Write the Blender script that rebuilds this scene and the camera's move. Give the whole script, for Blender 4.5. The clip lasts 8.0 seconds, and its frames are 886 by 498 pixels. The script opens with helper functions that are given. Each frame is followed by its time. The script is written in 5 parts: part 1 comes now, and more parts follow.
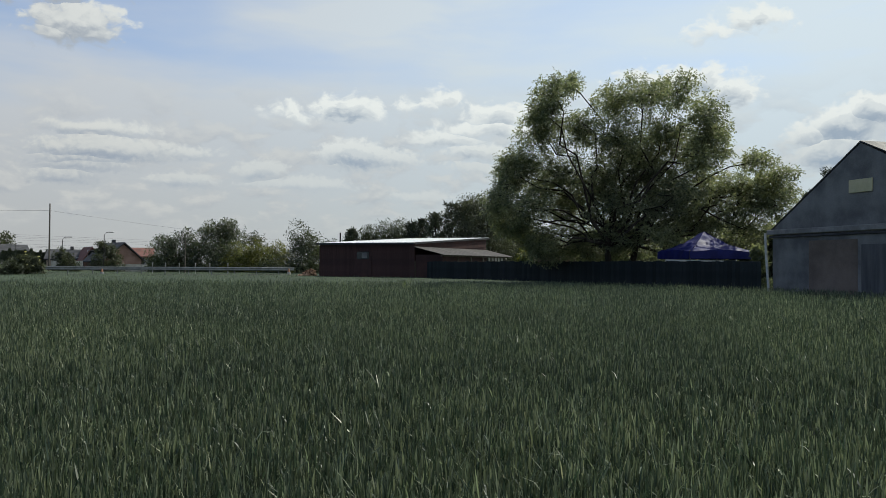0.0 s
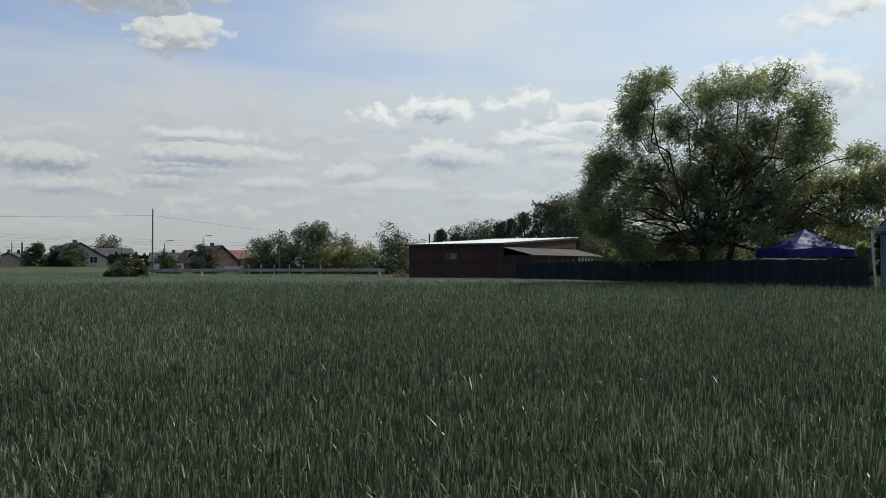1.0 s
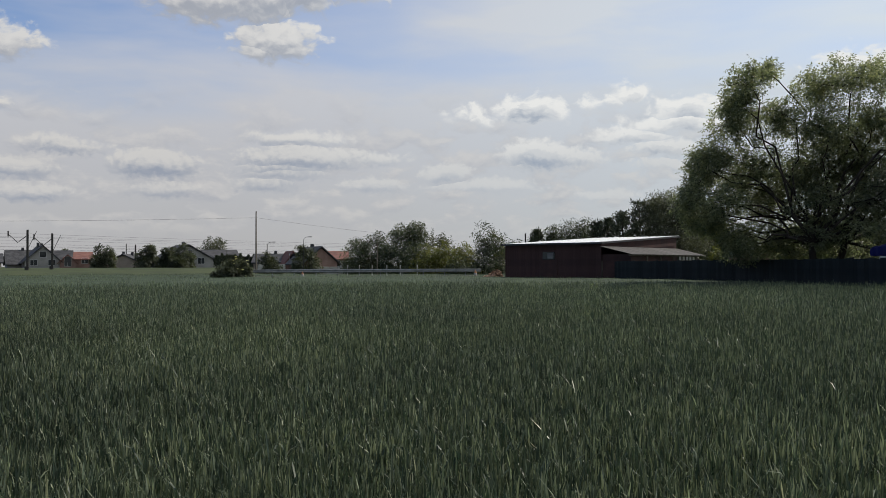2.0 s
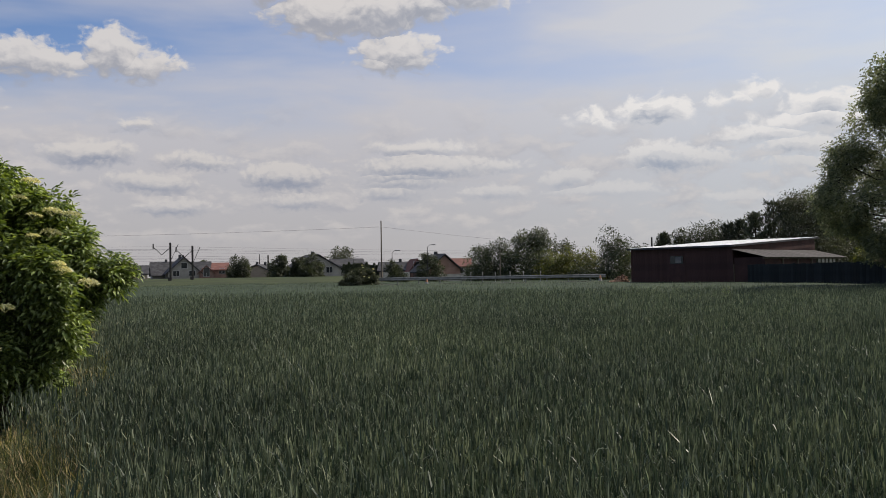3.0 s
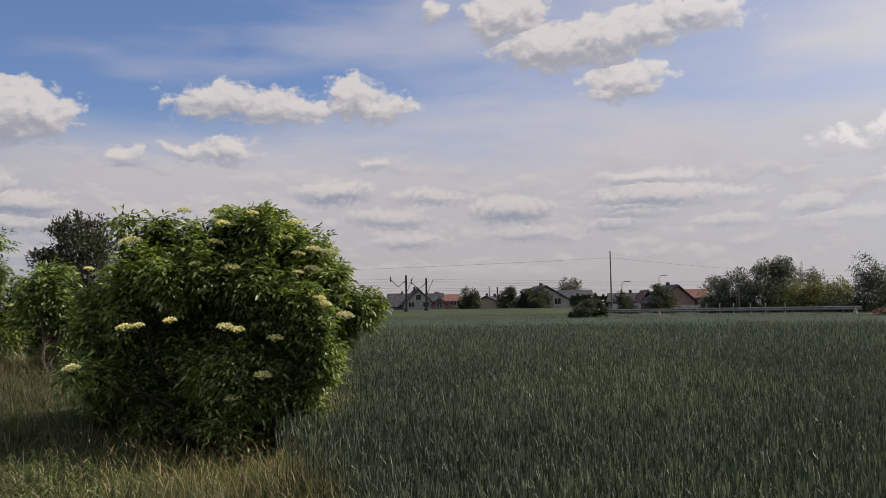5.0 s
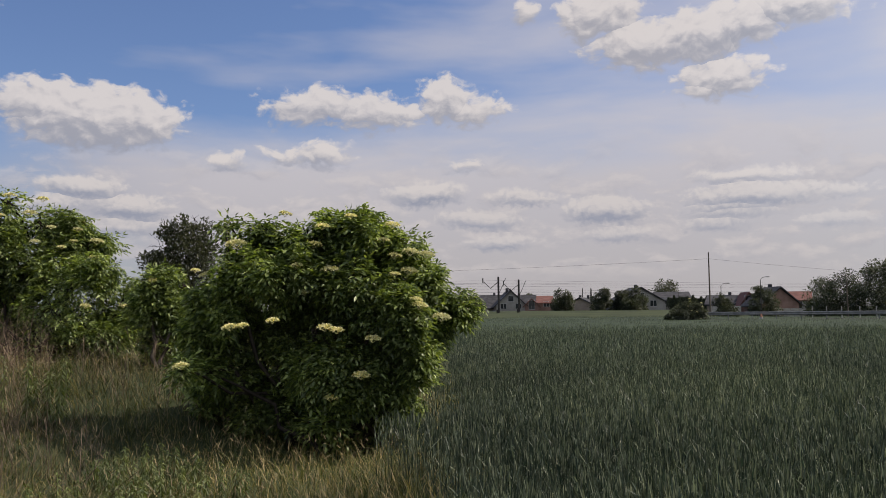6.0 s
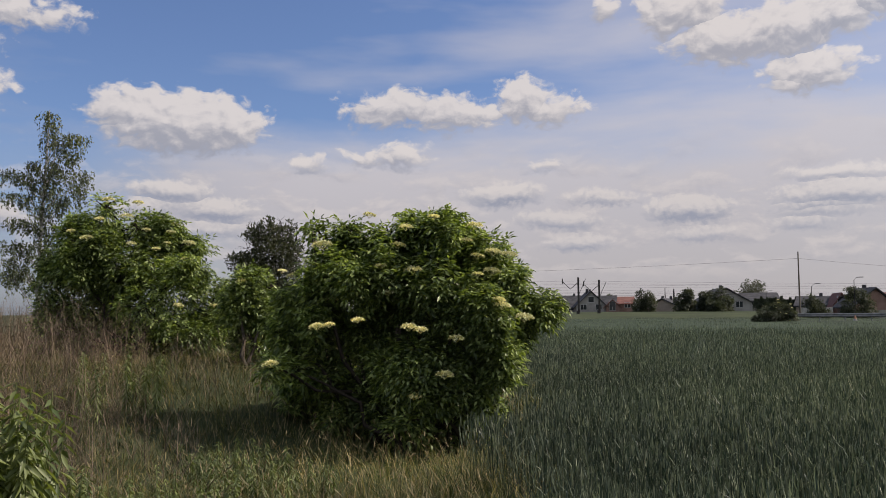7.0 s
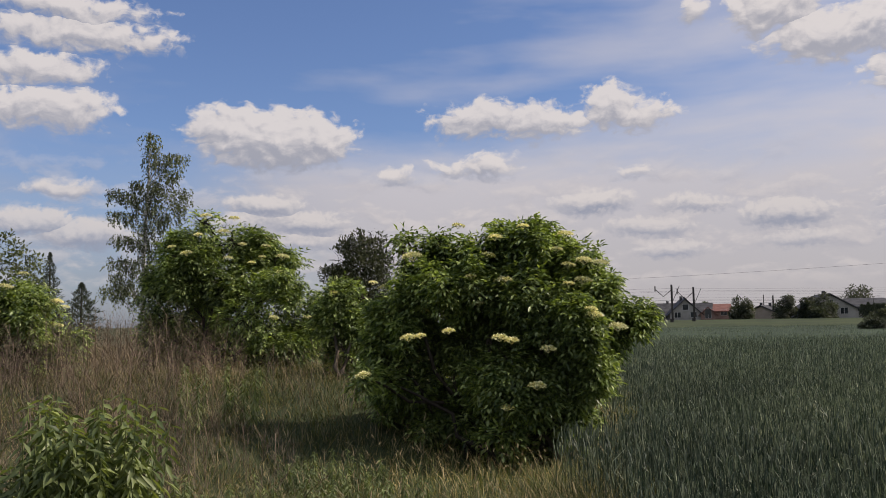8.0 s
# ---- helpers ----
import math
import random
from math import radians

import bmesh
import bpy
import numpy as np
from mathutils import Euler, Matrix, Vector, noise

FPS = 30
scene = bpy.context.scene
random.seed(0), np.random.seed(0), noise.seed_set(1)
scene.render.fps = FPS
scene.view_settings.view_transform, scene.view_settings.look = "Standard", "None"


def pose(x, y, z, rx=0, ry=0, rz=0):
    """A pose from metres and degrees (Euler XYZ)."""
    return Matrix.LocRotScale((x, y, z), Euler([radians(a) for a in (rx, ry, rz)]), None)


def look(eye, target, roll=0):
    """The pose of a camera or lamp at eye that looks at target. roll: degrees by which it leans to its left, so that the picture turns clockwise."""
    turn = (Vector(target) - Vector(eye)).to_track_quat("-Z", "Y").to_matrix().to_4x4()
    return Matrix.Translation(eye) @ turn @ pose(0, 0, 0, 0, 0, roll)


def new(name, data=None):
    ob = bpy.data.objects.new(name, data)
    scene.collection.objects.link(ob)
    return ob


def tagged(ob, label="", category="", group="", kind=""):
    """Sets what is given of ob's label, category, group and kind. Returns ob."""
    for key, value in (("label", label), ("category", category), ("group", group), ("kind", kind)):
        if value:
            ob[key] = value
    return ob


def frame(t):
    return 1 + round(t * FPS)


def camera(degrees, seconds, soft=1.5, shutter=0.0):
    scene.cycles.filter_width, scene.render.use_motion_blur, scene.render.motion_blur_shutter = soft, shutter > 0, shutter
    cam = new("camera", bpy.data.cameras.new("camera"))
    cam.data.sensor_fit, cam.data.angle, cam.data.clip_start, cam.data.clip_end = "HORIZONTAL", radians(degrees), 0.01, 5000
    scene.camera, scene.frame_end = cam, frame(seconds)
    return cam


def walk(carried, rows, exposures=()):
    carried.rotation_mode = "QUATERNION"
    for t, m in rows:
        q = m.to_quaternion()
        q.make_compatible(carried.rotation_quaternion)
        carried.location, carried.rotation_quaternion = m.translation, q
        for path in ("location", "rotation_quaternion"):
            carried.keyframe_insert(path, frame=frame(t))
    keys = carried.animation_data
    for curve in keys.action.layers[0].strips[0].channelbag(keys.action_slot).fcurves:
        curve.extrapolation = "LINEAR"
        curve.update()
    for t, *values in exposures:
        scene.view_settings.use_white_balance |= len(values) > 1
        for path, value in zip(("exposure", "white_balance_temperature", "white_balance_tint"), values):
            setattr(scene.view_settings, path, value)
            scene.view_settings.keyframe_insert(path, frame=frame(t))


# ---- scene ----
EYE = 1.6
cam = camera(55.43, 8.0, soft=0.35)
# seconds, x, y, z, heading (left of +y), pitch, lean to the right
PATH = [
    (0.0, 0.0, 0.0, 1.6, 0.0, 1.098, -0.364),
    (0.5, -0.014, 0.011, 1.607, 2.733, 0.989, -0.251),
    (1.0, -0.027, 0.02, 1.613, 6.014, 1.104, 0.009),
    (2.3, -0.085, 0.04, 1.627, 14.78, 1.13, 0.19),
    (2.5, -0.094, 0.043, 1.629, 16.469, 1.192, 0.202),
    (3.0, -0.109, 0.022, 1.644, 20.798, 1.626, 0.968),
    (3.5, -0.127, -0.013, 1.649, 24.926, 2.429, 1.328),
    (4.0, -0.163, -0.044, 1.662, 28.844, 3.214, 1.264),
    (4.5, -0.178, -0.069, 1.666, 32.56, 3.757, 1.09),
    (6.0, -0.226, -0.11, 1.673, 42.388, 4.177, 0.61),
    (6.5, -0.243, -0.134, 1.671, 44.971, 4.332, 0.506),
    (7.0, -0.239, -0.164, 1.667, 47.733, 4.268, 0.449),
    (7.5, -0.253, -0.158, 1.674, 50.473, 4.409, 0.49),
    (8.0, -0.272, -0.153, 1.677, 53.742, 4.994, 0.95),
]


def heading(az, el):
    a, e = radians(az), radians(el)
    return Vector((-math.sin(a) * math.cos(e), math.cos(a) * math.cos(e), math.sin(e)))


EXPOSURES = [(0.0, 0.2, 6560, 4.0), (1.0, 0.19, 6580, 5.0), (2.5, 0.12, 6780, 11.5), (4.5, 0.08, 6920, 15.5), (8.0, 0.17, 6900, 17.0)]
walk(cam, [(t, look((x, y, z), Vector((x, y, z)) + heading(yaw, pitch), -lean)) for t, x, y, z, yaw, pitch, lean in PATH], EXPOSURES)

# ---- light ----
SUN_AZ, SUN_EL, SUN_POWER, SKY_POWER = -38.0, 45.0, 4.4, 0.088
sun = new("sun", bpy.data.lights.new("sun", "SUN"))
sun.data.energy, sun.data.angle, sun.data.color = SUN_POWER, radians(0.55), (1.0, 0.95, 0.86)
sun.matrix_world = look(heading(SUN_AZ, SUN_EL) * 100, (0, 0, 0))


def feed(nt, socket, value):
    if isinstance(value, bpy.types.NodeSocket):
        nt.links.new(value, socket)
    else:
        socket.default_value = value


def calc(nt, op, a, b=0.0, c=0.0, clamp=False):
    n = nt.nodes.new("ShaderNodeMath")
    n.operation, n.use_clamp = op, clamp
    for i, v in enumerate((a, b, c)):
        feed(nt, n.inputs[i], v)
    return n.outputs[0]


def vcalc(nt, op, a, b=(0, 0, 0), c=(0, 0, 0)):
    n = nt.nodes.new("ShaderNodeVectorMath")
    n.operation = op
    for i, v in enumerate((a, b, c)):
        feed(nt, n.inputs[i], v)
    return n.outputs["Value"] if op in ("LENGTH", "DOT_PRODUCT") else n.outputs[0]


def step(nt, v, lo, hi, to_lo=0.0, to_hi=1.0, smooth=True):
    n = nt.nodes.new("ShaderNodeMapRange")
    n.interpolation_type = "SMOOTHSTEP" if smooth else "LINEAR"
    for i, q in enumerate((v, lo, hi, to_lo, to_hi)):
        feed(nt, n.inputs[i], q)
    return n.outputs[0]


def blend(nt, fac, a, b, mode="MIX"):
    n = nt.nodes.new("ShaderNodeMix")
    n.data_type, n.blend_type = "RGBA", mode
    feed(nt, n.inputs[0], fac)
    for i, v in ((6, a), (7, b)):
        feed(nt, n.inputs[i], (*v, 1) if isinstance(v, tuple) and len(v) == 3 else v)
    return n.outputs[2]


def grain(nt, vec, scale, detail=4.0, rough=0.55, colour=False, warp=0.0):
    n = nt.nodes.new("ShaderNodeTexNoise")
    feed(nt, n.inputs["Vector"], vec)
    n.inputs["Scale"].default_value, n.inputs["Detail"].default_value = scale, detail
    n.inputs["Roughness"].default_value, n.inputs["Distortion"].default_value = rough, warp
    return n.outputs["Color"] if colour else n.outputs["Fac"]


# clouds: azimuth, elevation, half width, half height in degrees
CUMULUS_WEST = [(68.3, 12.9, 2.5, 1.3), (65.3, 12.3, 4.7, 1.9), (62.3, 12.2, 2.5, 1.4), (51.0, 13.6, 3.2, 1.1), (47.1, 13.3, 3.3, 1.1), (42.2, 14.1, 2.1, 1.3), (40.3, 13.5, 2.4, 0.9),
    (53.0, 10.3, 1.6, 0.4), (50.7, 10.4, 1.8, 0.7), (56.9, 9.8, 1.0, 0.4), (78.1, 19.6, 4.6, 0.8), (77.4, 18.1, 5.3, 1.0), (80.0, 15.9, 3.5, 0.9), (79.3, 13.5, 3.8, 1.2),
    (78.2, 8.6, 1.7, 0.5), (65.7, 7.9, 2.6, 0.7), (62.7, 6.8, 2.5, 0.8), (67.1, 6.8, 1.8, 0.6), (79.8, 6.6, 2.6, 0.7), (76.9, 5.9, 2.9, 0.8), (63.1, 5.5, 2.2, 0.5),
    (43.5, 7.8, 2.5, 0.8), (39.9, 6.1, 2.8, 0.5), (38.5, 4.6, 2.0, 0.5), (36.6, 7.5, 2.4, 0.4), (31.3, 6.5, 2.8, 0.9), (40.8, 9.6, 0.9, 0.3)]
CUMULUS_MIDDLE = [(31.6, 19.2, 2.9, 1.6), (28.5, 17.2, 3.7, 1.5), (25.1, 17.4, 3.1, 1.5), (22.4, 17.8, 3.1, 1.3), (19.3, 18.5, 3.5, 1.2), (23.6, 14.9, 2.7, 1.2), (24.8, 14.2, 1.5, 0.7),
    (36.7, 19.8, 0.5, 0.7), (6.6, 10.4, 2.1, 0.9), (10.5, 10.0, 1.4, 0.4), (5.8, 7.3, 2.7, 0.9), (36.9, 7.6, 2.4, 0.4), (39.6, 6.0, 2.6, 0.5), (38.8, 4.5, 2.1, 0.5),
    (30.7, 6.6, 2.0, 0.7), (30.8, 4.9, 2.1, 0.4), (22.3, 7.1, 4.0, 0.7), (22.3, 8.4, 3.2, 0.4), (23.5, 6.4, 2.9, 0.4), (17.2, 7.2, 2.1, 0.3), (17.2, 5.5, 2.1, 0.4),
    (12.3, 6.2, 1.6, 0.6), (9.3, 5.3, 3.2, 0.4)]
CUMULUS_SUNWARD = [(-17.7, 14.8, 1.7, 0.4), (-20.4, 15.4, 2.0, 0.6), (-13.8, 12.2, 2.2, 0.6), (-16.6, 11.9, 2.5, 0.9), (-18.7, 11.1, 1.8, 0.9), (-25.7, 8.7, 2.1, 1.2), (-27.0, 9.3, 1.8, 1.0),
    (-23.7, 8.2, 1.4, 0.7), (-25.0, 7.0, 2.2, 1.1), (10.1, 9.8, 1.3, 0.4), (6.2, 10.3, 2.0, 0.8), (-0.2, 11.0, 1.0, 0.5), (1.9, 10.6, 1.7, 0.3), (-3.8, 10.1, 2.2, 0.7),
    (-0.2, 8.5, 2.5, 0.6), (-3.3, 9.2, 3.1, 0.6), (4.0, 7.1, 2.5, 0.6), (-2.1, 7.6, 2.2, 0.6), (-2.7, 6.5, 2.2, 0.4), (6.7, 6.7, 1.2, 0.4), (21.8, 7.2, 4.4, 0.7),
    (23.1, 6.1, 2.9, 0.4), (12.3, 6.3, 1.0, 0.5), (17.2, 5.4, 2.2, 0.4), (11.2, 5.3, 2.4, 0.3), (1.3, 4.6, 2.2, 0.3), (24.4, 5.4, 2.2, 0.4)]


def cloud_group():
    """How deep a direction (azimuth, elevation in degrees) lies inside the nearest cloud, and how high up in it."""
    g = bpy.data.node_groups.new("cloud_depth", "ShaderNodeTree")
    g.interface.new_socket("P", in_out="INPUT", socket_type="NodeSocketVector")
    g.interface.new_socket("F", in_out="OUTPUT", socket_type="NodeSocketFloat")
    g.interface.new_socket("K", in_out="OUTPUT", socket_type="NodeSocketFloat")
    p = g.nodes.new("NodeGroupInput").outputs[0]
    sep = g.nodes.new("ShaderNodeSeparateXYZ")
    g.links.new(p, sep.inputs[0])
    depth = high = None
    for a, e, w, h in CUMULUS_WEST + CUMULUS_MIDDLE + CUMULUS_SUNWARD:
        w, h = w * 1.06 + 0.1, h * 1.14 + 0.1
        q = vcalc(g, "MULTIPLY_ADD", p, (1 / w, 1 / h, 0), (-a / w, -e / h, 0))
        d = calc(g, "MULTIPLY_ADD", vcalc(g, "LENGTH", q), -h, h)
        d = calc(g, "MINIMUM", d, calc(g, "MULTIPLY_ADD", sep.outputs[1], 0.8, -0.8 * (e - 1.0 * h)))
        k = calc(g, "MULTIPLY_ADD", sep.outputs[1], 1 / h, -e / h)
        if depth is None:
            depth, high = d, k
        else:
            high = calc(g, "MULTIPLY_ADD", calc(g, "GREATER_THAN", d, depth), calc(g, "SUBTRACT", k, high), high)
            depth = calc(g, "MAXIMUM", depth, d)
    out = g.nodes.new("NodeGroupOutput")
    g.links.new(depth, out.inputs[0])
    g.links.new(high, out.inputs[1])
    return g


def make_world():
    world = bpy.data.worlds.new("sky")
    scene.world = world
    world.use_nodes = True
    nt = world.node_tree
    nt.nodes.clear()
    ray = nt.nodes.new("ShaderNodeTexCoord").outputs["Generated"]
    sep = nt.nodes.new("ShaderNodeSeparateXYZ")
    nt.links.new(ray, sep.inputs[0])
    x, y, z = sep.outputs
    az = calc(nt, "MULTIPLY", calc(nt, "ARCTAN2", calc(nt, "MULTIPLY", x, -1.0), y), 57.2958)
    el = calc(nt, "MULTIPLY", calc(nt, "ARCSINE", z), 57.2958)
    com = nt.nodes.new("ShaderNodeCombineXYZ")
    nt.links.new(az, com.inputs[0])
    nt.links.new(el, com.inputs[1])
    p = com.outputs[0]
    sky = nt.nodes.new("ShaderNodeTexSky")
    sky.sky_type, sky.sun_disc = "NISHITA", False
    sky.sun_elevation, sky.sun_rotation = radians(SUN_EL), radians(-SUN_AZ)
    sky.air_density, sky.dust_density, sky.ozone_density = 1.0, 1.2, 1.5
    # thin veil: thick towards the sun and the horizon, streaky overhead
    streak = grain(nt, vcalc(nt, "MULTIPLY", vcalc(nt, "ADD", p, vcalc(nt, "MULTIPLY", grain(nt, p, 0.05, 2.0, colour=True), (6, 3, 0))), (0.035, 0.16, 0)), 1.0, 5.0, 0.5)
    clear = calc(nt, "MULTIPLY", step(nt, el, 11.0, 15.0), calc(nt, "MULTIPLY", step(nt, az, 18.0, 34.0), step(nt, az, 60.0, 46.0, 0.0, -0.28)))
    veil = calc(nt, "ADD", calc(nt, "ADD", clear, step(nt, az, 76.0, -10.0, 0.17, 1.0)), calc(nt, "MULTIPLY", step(nt, el, 14.0, 7.0, -0.06, 0.85), step(nt, az, 52.0, 76.0, 1.0, 0.52)))
    veil = calc(nt, "ADD", veil, step(nt, streak, 0.36, 0.72, -0.3, 0.45))
    veil = calc(nt, "MULTIPLY", veil, 1.0, clamp=True)
    haze = blend(nt, step(nt, el, 0.0, 16.0), (4.6, 4.6, 4.85), (6.0, 6.1, 6.5))
    haze = blend(nt, 1.0, haze, blend(nt, step(nt, az, 30.0, -20.0), (1.0, 1.0, 1.0), (1.14, 1.24, 1.27)), "MULTIPLY")
    haze = blend(nt, 1.0, haze, blend(nt, step(nt, az, 55.0, 80.0), (1.0, 1.0, 1.0), (0.6, 0.68, 0.81)), "MULTIPLY")
    base = blend(nt, calc(nt, "MULTIPLY", veil, 0.92), blend(nt, 1.0, sky.outputs[0], (0.80, 0.97, 1.25), "MULTIPLY"), haze)
    # cumulus
    group = cloud_group()
    swell = nt.nodes.new("ShaderNodeCombineXYZ")
    nt.links.new(step(nt, el, 4.0, 12.0, 1.4, 2.2), swell.inputs[0])
    nt.links.new(step(nt, el, 4.0, 12.0, 0.9, 1.5), swell.inputs[1])
    wide = vcalc(nt, "MULTIPLY_ADD", vcalc(nt, "SUBTRACT", grain(nt, p, 0.33, 5.0, 0.52, True), (0.5, 0.5, 0.5)), swell.outputs[0], p)

    def depth(q):
        n = nt.nodes.new("ShaderNodeGroup")
        n.node_tree = group
        nt.links.new(q, n.inputs[0])
        puff = grain(nt, vcalc(nt, "MULTIPLY", q, (0.75, 1.15, 0)), 1.25, 4.0, 0.52)
        fine = grain(nt, vcalc(nt, "MULTIPLY", q, (0.95, 1.2, 0)), 1.9, 4.0, 0.55)
        puff = calc(nt, "ADD", puff, calc(nt, "MULTIPLY", calc(nt, "SUBTRACT", fine, puff), step(nt, el, 10.5, 6.5)))
        puff = calc(nt, "MULTIPLY", calc(nt, "MULTIPLY_ADD", puff, 2.2, -1.16), step(nt, el, 5.0, 12.0, 0.42, 1.0))
        return calc(nt, "ADD", n.outputs[0], puff), n.outputs[1], puff

    here, high, puffs = depth(wide)
    there, _, _ = depth(vcalc(nt, "ADD", wide, (-0.22, 0.5, 0)))
    below = step(nt, high, 0.3, -0.8, 0.0, 0.28)
    mask = step(nt, here, step(nt, el, 5.0, 12.0, -0.16, -0.3), calc(nt, "ADD", below, step(nt, el, 5.0, 12.0, 0.2, 0.3)))
    relief = calc(nt, "SUBTRACT", here, there)
    lit = step(nt, calc(nt, "ADD", calc(nt, "MULTIPLY_ADD", relief, 0.7, calc(nt, "MULTIPLY", high, 0.8)), calc(nt, "MULTIPLY", puffs, 0.55)), step(nt, el, 7.0, 12.0, -0.75, -1.0), step(nt, el, 7.0, 12.0, 0.7, 0.75))
    thick = calc(nt, "MULTIPLY", step(nt, here, 0.1, 0.8), step(nt, el, 2.0, 9.0, 0.5, 0.8))
    near_sun = step(nt, az, 30.0, 6.0, 0.0, 0.8)
    rim = calc(nt, "MULTIPLY_ADD", thick, -1.2, calc(nt, "MULTIPLY_ADD", lit, 0.95, 0.7), True)
    lit = calc(nt, "ADD", calc(nt, "MULTIPLY", lit, calc(nt, "SUBTRACT", 1.0, near_sun)), calc(nt, "MULTIPLY", rim, near_sun))
    colour = blend(nt, lit, blend(nt, step(nt, el, 8.0, 13.0), (2.75, 3.2, 4.15), (3.7, 3.95, 4.5)), blend(nt, step(nt, el, 6.0, 12.0), (6.1, 6.1, 6.15), (6.9, 6.88, 6.85)))
    colour = blend(nt, near_sun, colour, blend(nt, lit, (3.2, 3.9, 5.0), blend(nt, step(nt, el, 6.0, 10.0), (6.2, 6.5, 6.8), (8.6, 8.8, 8.9))))
    # mottled low layer of far clouds over the horizon
    low = grain(nt, vcalc(nt, "MULTIPLY", wide, (0.3, 0.66, 0)), 1.0, 5.0, 0.55)
    over = grain(nt, vcalc(nt, "MULTIPLY", vcalc(nt, "ADD", wide, (-0.2, 0.45, 0)), (0.3, 0.66, 0)), 1.0, 5.0, 0.55)
    band = calc(nt, "MULTIPLY", step(nt, el, 1.0, 4.0), step(nt, el, 13.0, 7.0))
    shade = calc(nt, "MULTIPLY_ADD", calc(nt, "SUBTRACT", low, over), 3.4, 0.5, True)
    base = blend(nt, calc(nt, "MULTIPLY", calc(nt, "MULTIPLY", band, step(nt, low, 0.44, 0.6)), 0.5), base, blend(nt, shade, (3.75, 4.0, 4.65), (6.4, 6.3, 6.25)))
    # other cumulus all round the rest of the sky
    rest = calc(nt, "MULTIPLY", step(nt, grain(nt, vcalc(nt, "MULTIPLY", ray, (1, 1, 2.2)), 3.2, 7.0, 0.55), 0.54, 0.66),
                calc(nt, "MAXIMUM", step(nt, calc(nt, "ABSOLUTE", calc(nt, "SUBTRACT", az, 26.0)), 62.0, 75.0), step(nt, el, 23.0, 30.0)))
    base = blend(nt, calc(nt, "MULTIPLY", rest, 0.8), base, (6.3, 6.4, 6.6))
    out = blend(nt, calc(nt, "MULTIPLY", mask, step(nt, el, 4.0, 9.0, 0.8, 0.93)), base, colour)
    bg = nt.nodes.new("ShaderNodeBackground")
    nt.links.new(out, bg.inputs[0])
    bg.inputs[1].default_value = SKY_POWER
    nt.links.new(bg.outputs[0], nt.nodes.new("ShaderNodeOutputWorld").inputs[0])


make_world()

# ---- materials ----


def shader(name):
    m = bpy.data.materials.new(name)
    m.use_nodes = True
    nt = m.node_tree
    return m, nt, nt.nodes["Principled BSDF"], nt.nodes["Material Output"]


def leaf_material(name, dark, light, translucent=0.35, rough=0.5, glow=(1.25, 1.35, 0.55), tips=None, patch=0.5, gloss=0.35, rare=0.84, skew=1.0):
    """Leaves: each one its own shade, large patches of tone, light coming through."""
    m, nt, bsdf, out = shader(name)
    geo = nt.nodes.new("ShaderNodeNewGeometry")
    colour = blend(nt, calc(nt, "POWER", geo.outputs["Random Per Island"], skew), dark, light)
    if tips:
        colour = blend(nt, step(nt, calc(nt, "FRACT", calc(nt, "MULTIPLY", geo.outputs["Random Per Island"], 17.3)), rare, rare + 0.02), colour, tips)
    tone = grain(nt, geo.outputs["Position"], patch, 3.0)
    colour = blend(nt, 1.0, colour, blend(nt, step(nt, tone, 0.3, 0.7), (0.68, 0.7, 0.72), (1.25, 1.22, 1.1)), "MULTIPLY")
    nt.links.new(colour, bsdf.inputs["Base Color"])
    bsdf.inputs["Roughness"].default_value = rough
    bsdf.inputs["Specular IOR Level"].default_value = gloss
    tr = nt.nodes.new("ShaderNodeBsdfTranslucent")
    nt.links.new(blend(nt, 1.0, colour, glow, "MULTIPLY"), tr.inputs[0])
    mix = nt.nodes.new("ShaderNodeMixShader")
    mix.inputs[0].default_value = translucent
    nt.links.new(bsdf.outputs[0], mix.inputs[1])
    nt.links.new(tr.outputs[0], mix.inputs[2])
    nt.links.new(mix.outputs[0], out.inputs[0])
    return m


def plain_material(name, a, b, scale=3.0, rough=0.7, metal=0.0, bump=0.15, fine=40.0, stretch=(1, 1, 1), spread=0.0):
    """A solid surface: two tones in stains, a fine grain, slight relief."""
    m, nt, bsdf, _ = shader(name)
    tex = nt.nodes.new("ShaderNodeTexCoord").outputs["Object"]
    vec = vcalc(nt, "MULTIPLY", tex, stretch)
    big, small = grain(nt, vec, scale, 5.0, 0.6), grain(nt, vec, fine, 3.0, 0.6)
    colour = blend(nt, step(nt, big, 0.32, 0.68), a, b)
    colour = blend(nt, 1.0, colour, blend(nt, small, (0.8, 0.8, 0.8), (1.2, 1.2, 1.2)), "MULTIPLY")
    if spread:
        info = nt.nodes.new("ShaderNodeObjectInfo")
        lo, hi = 1 - spread, 1 + spread
        colour = blend(nt, 1.0, colour, blend(nt, info.outputs["Random"], (lo, lo, lo), (hi, hi, hi)), "MULTIPLY")
    nt.links.new(colour, bsdf.inputs["Base Color"])
    nt.links.new(step(nt, big, 0.2, 0.8, rough - 0.1, min(1.0, rough + 0.1)), bsdf.inputs["Roughness"])
    bsdf.inputs["Metallic"].default_value = metal
    bsdf.inputs["Specular IOR Level"].default_value = 0.5 if rough < 0.65 else 0.12
    if bump:
        bp = nt.nodes.new("ShaderNodeBump")
        bp.inputs["Strength"].default_value, bp.inputs["Distance"].default_value = bump, 0.02
        nt.links.new(small, bp.inputs["Height"])
        nt.links.new(bp.outputs[0], bsdf.inputs["Normal"])
    return m


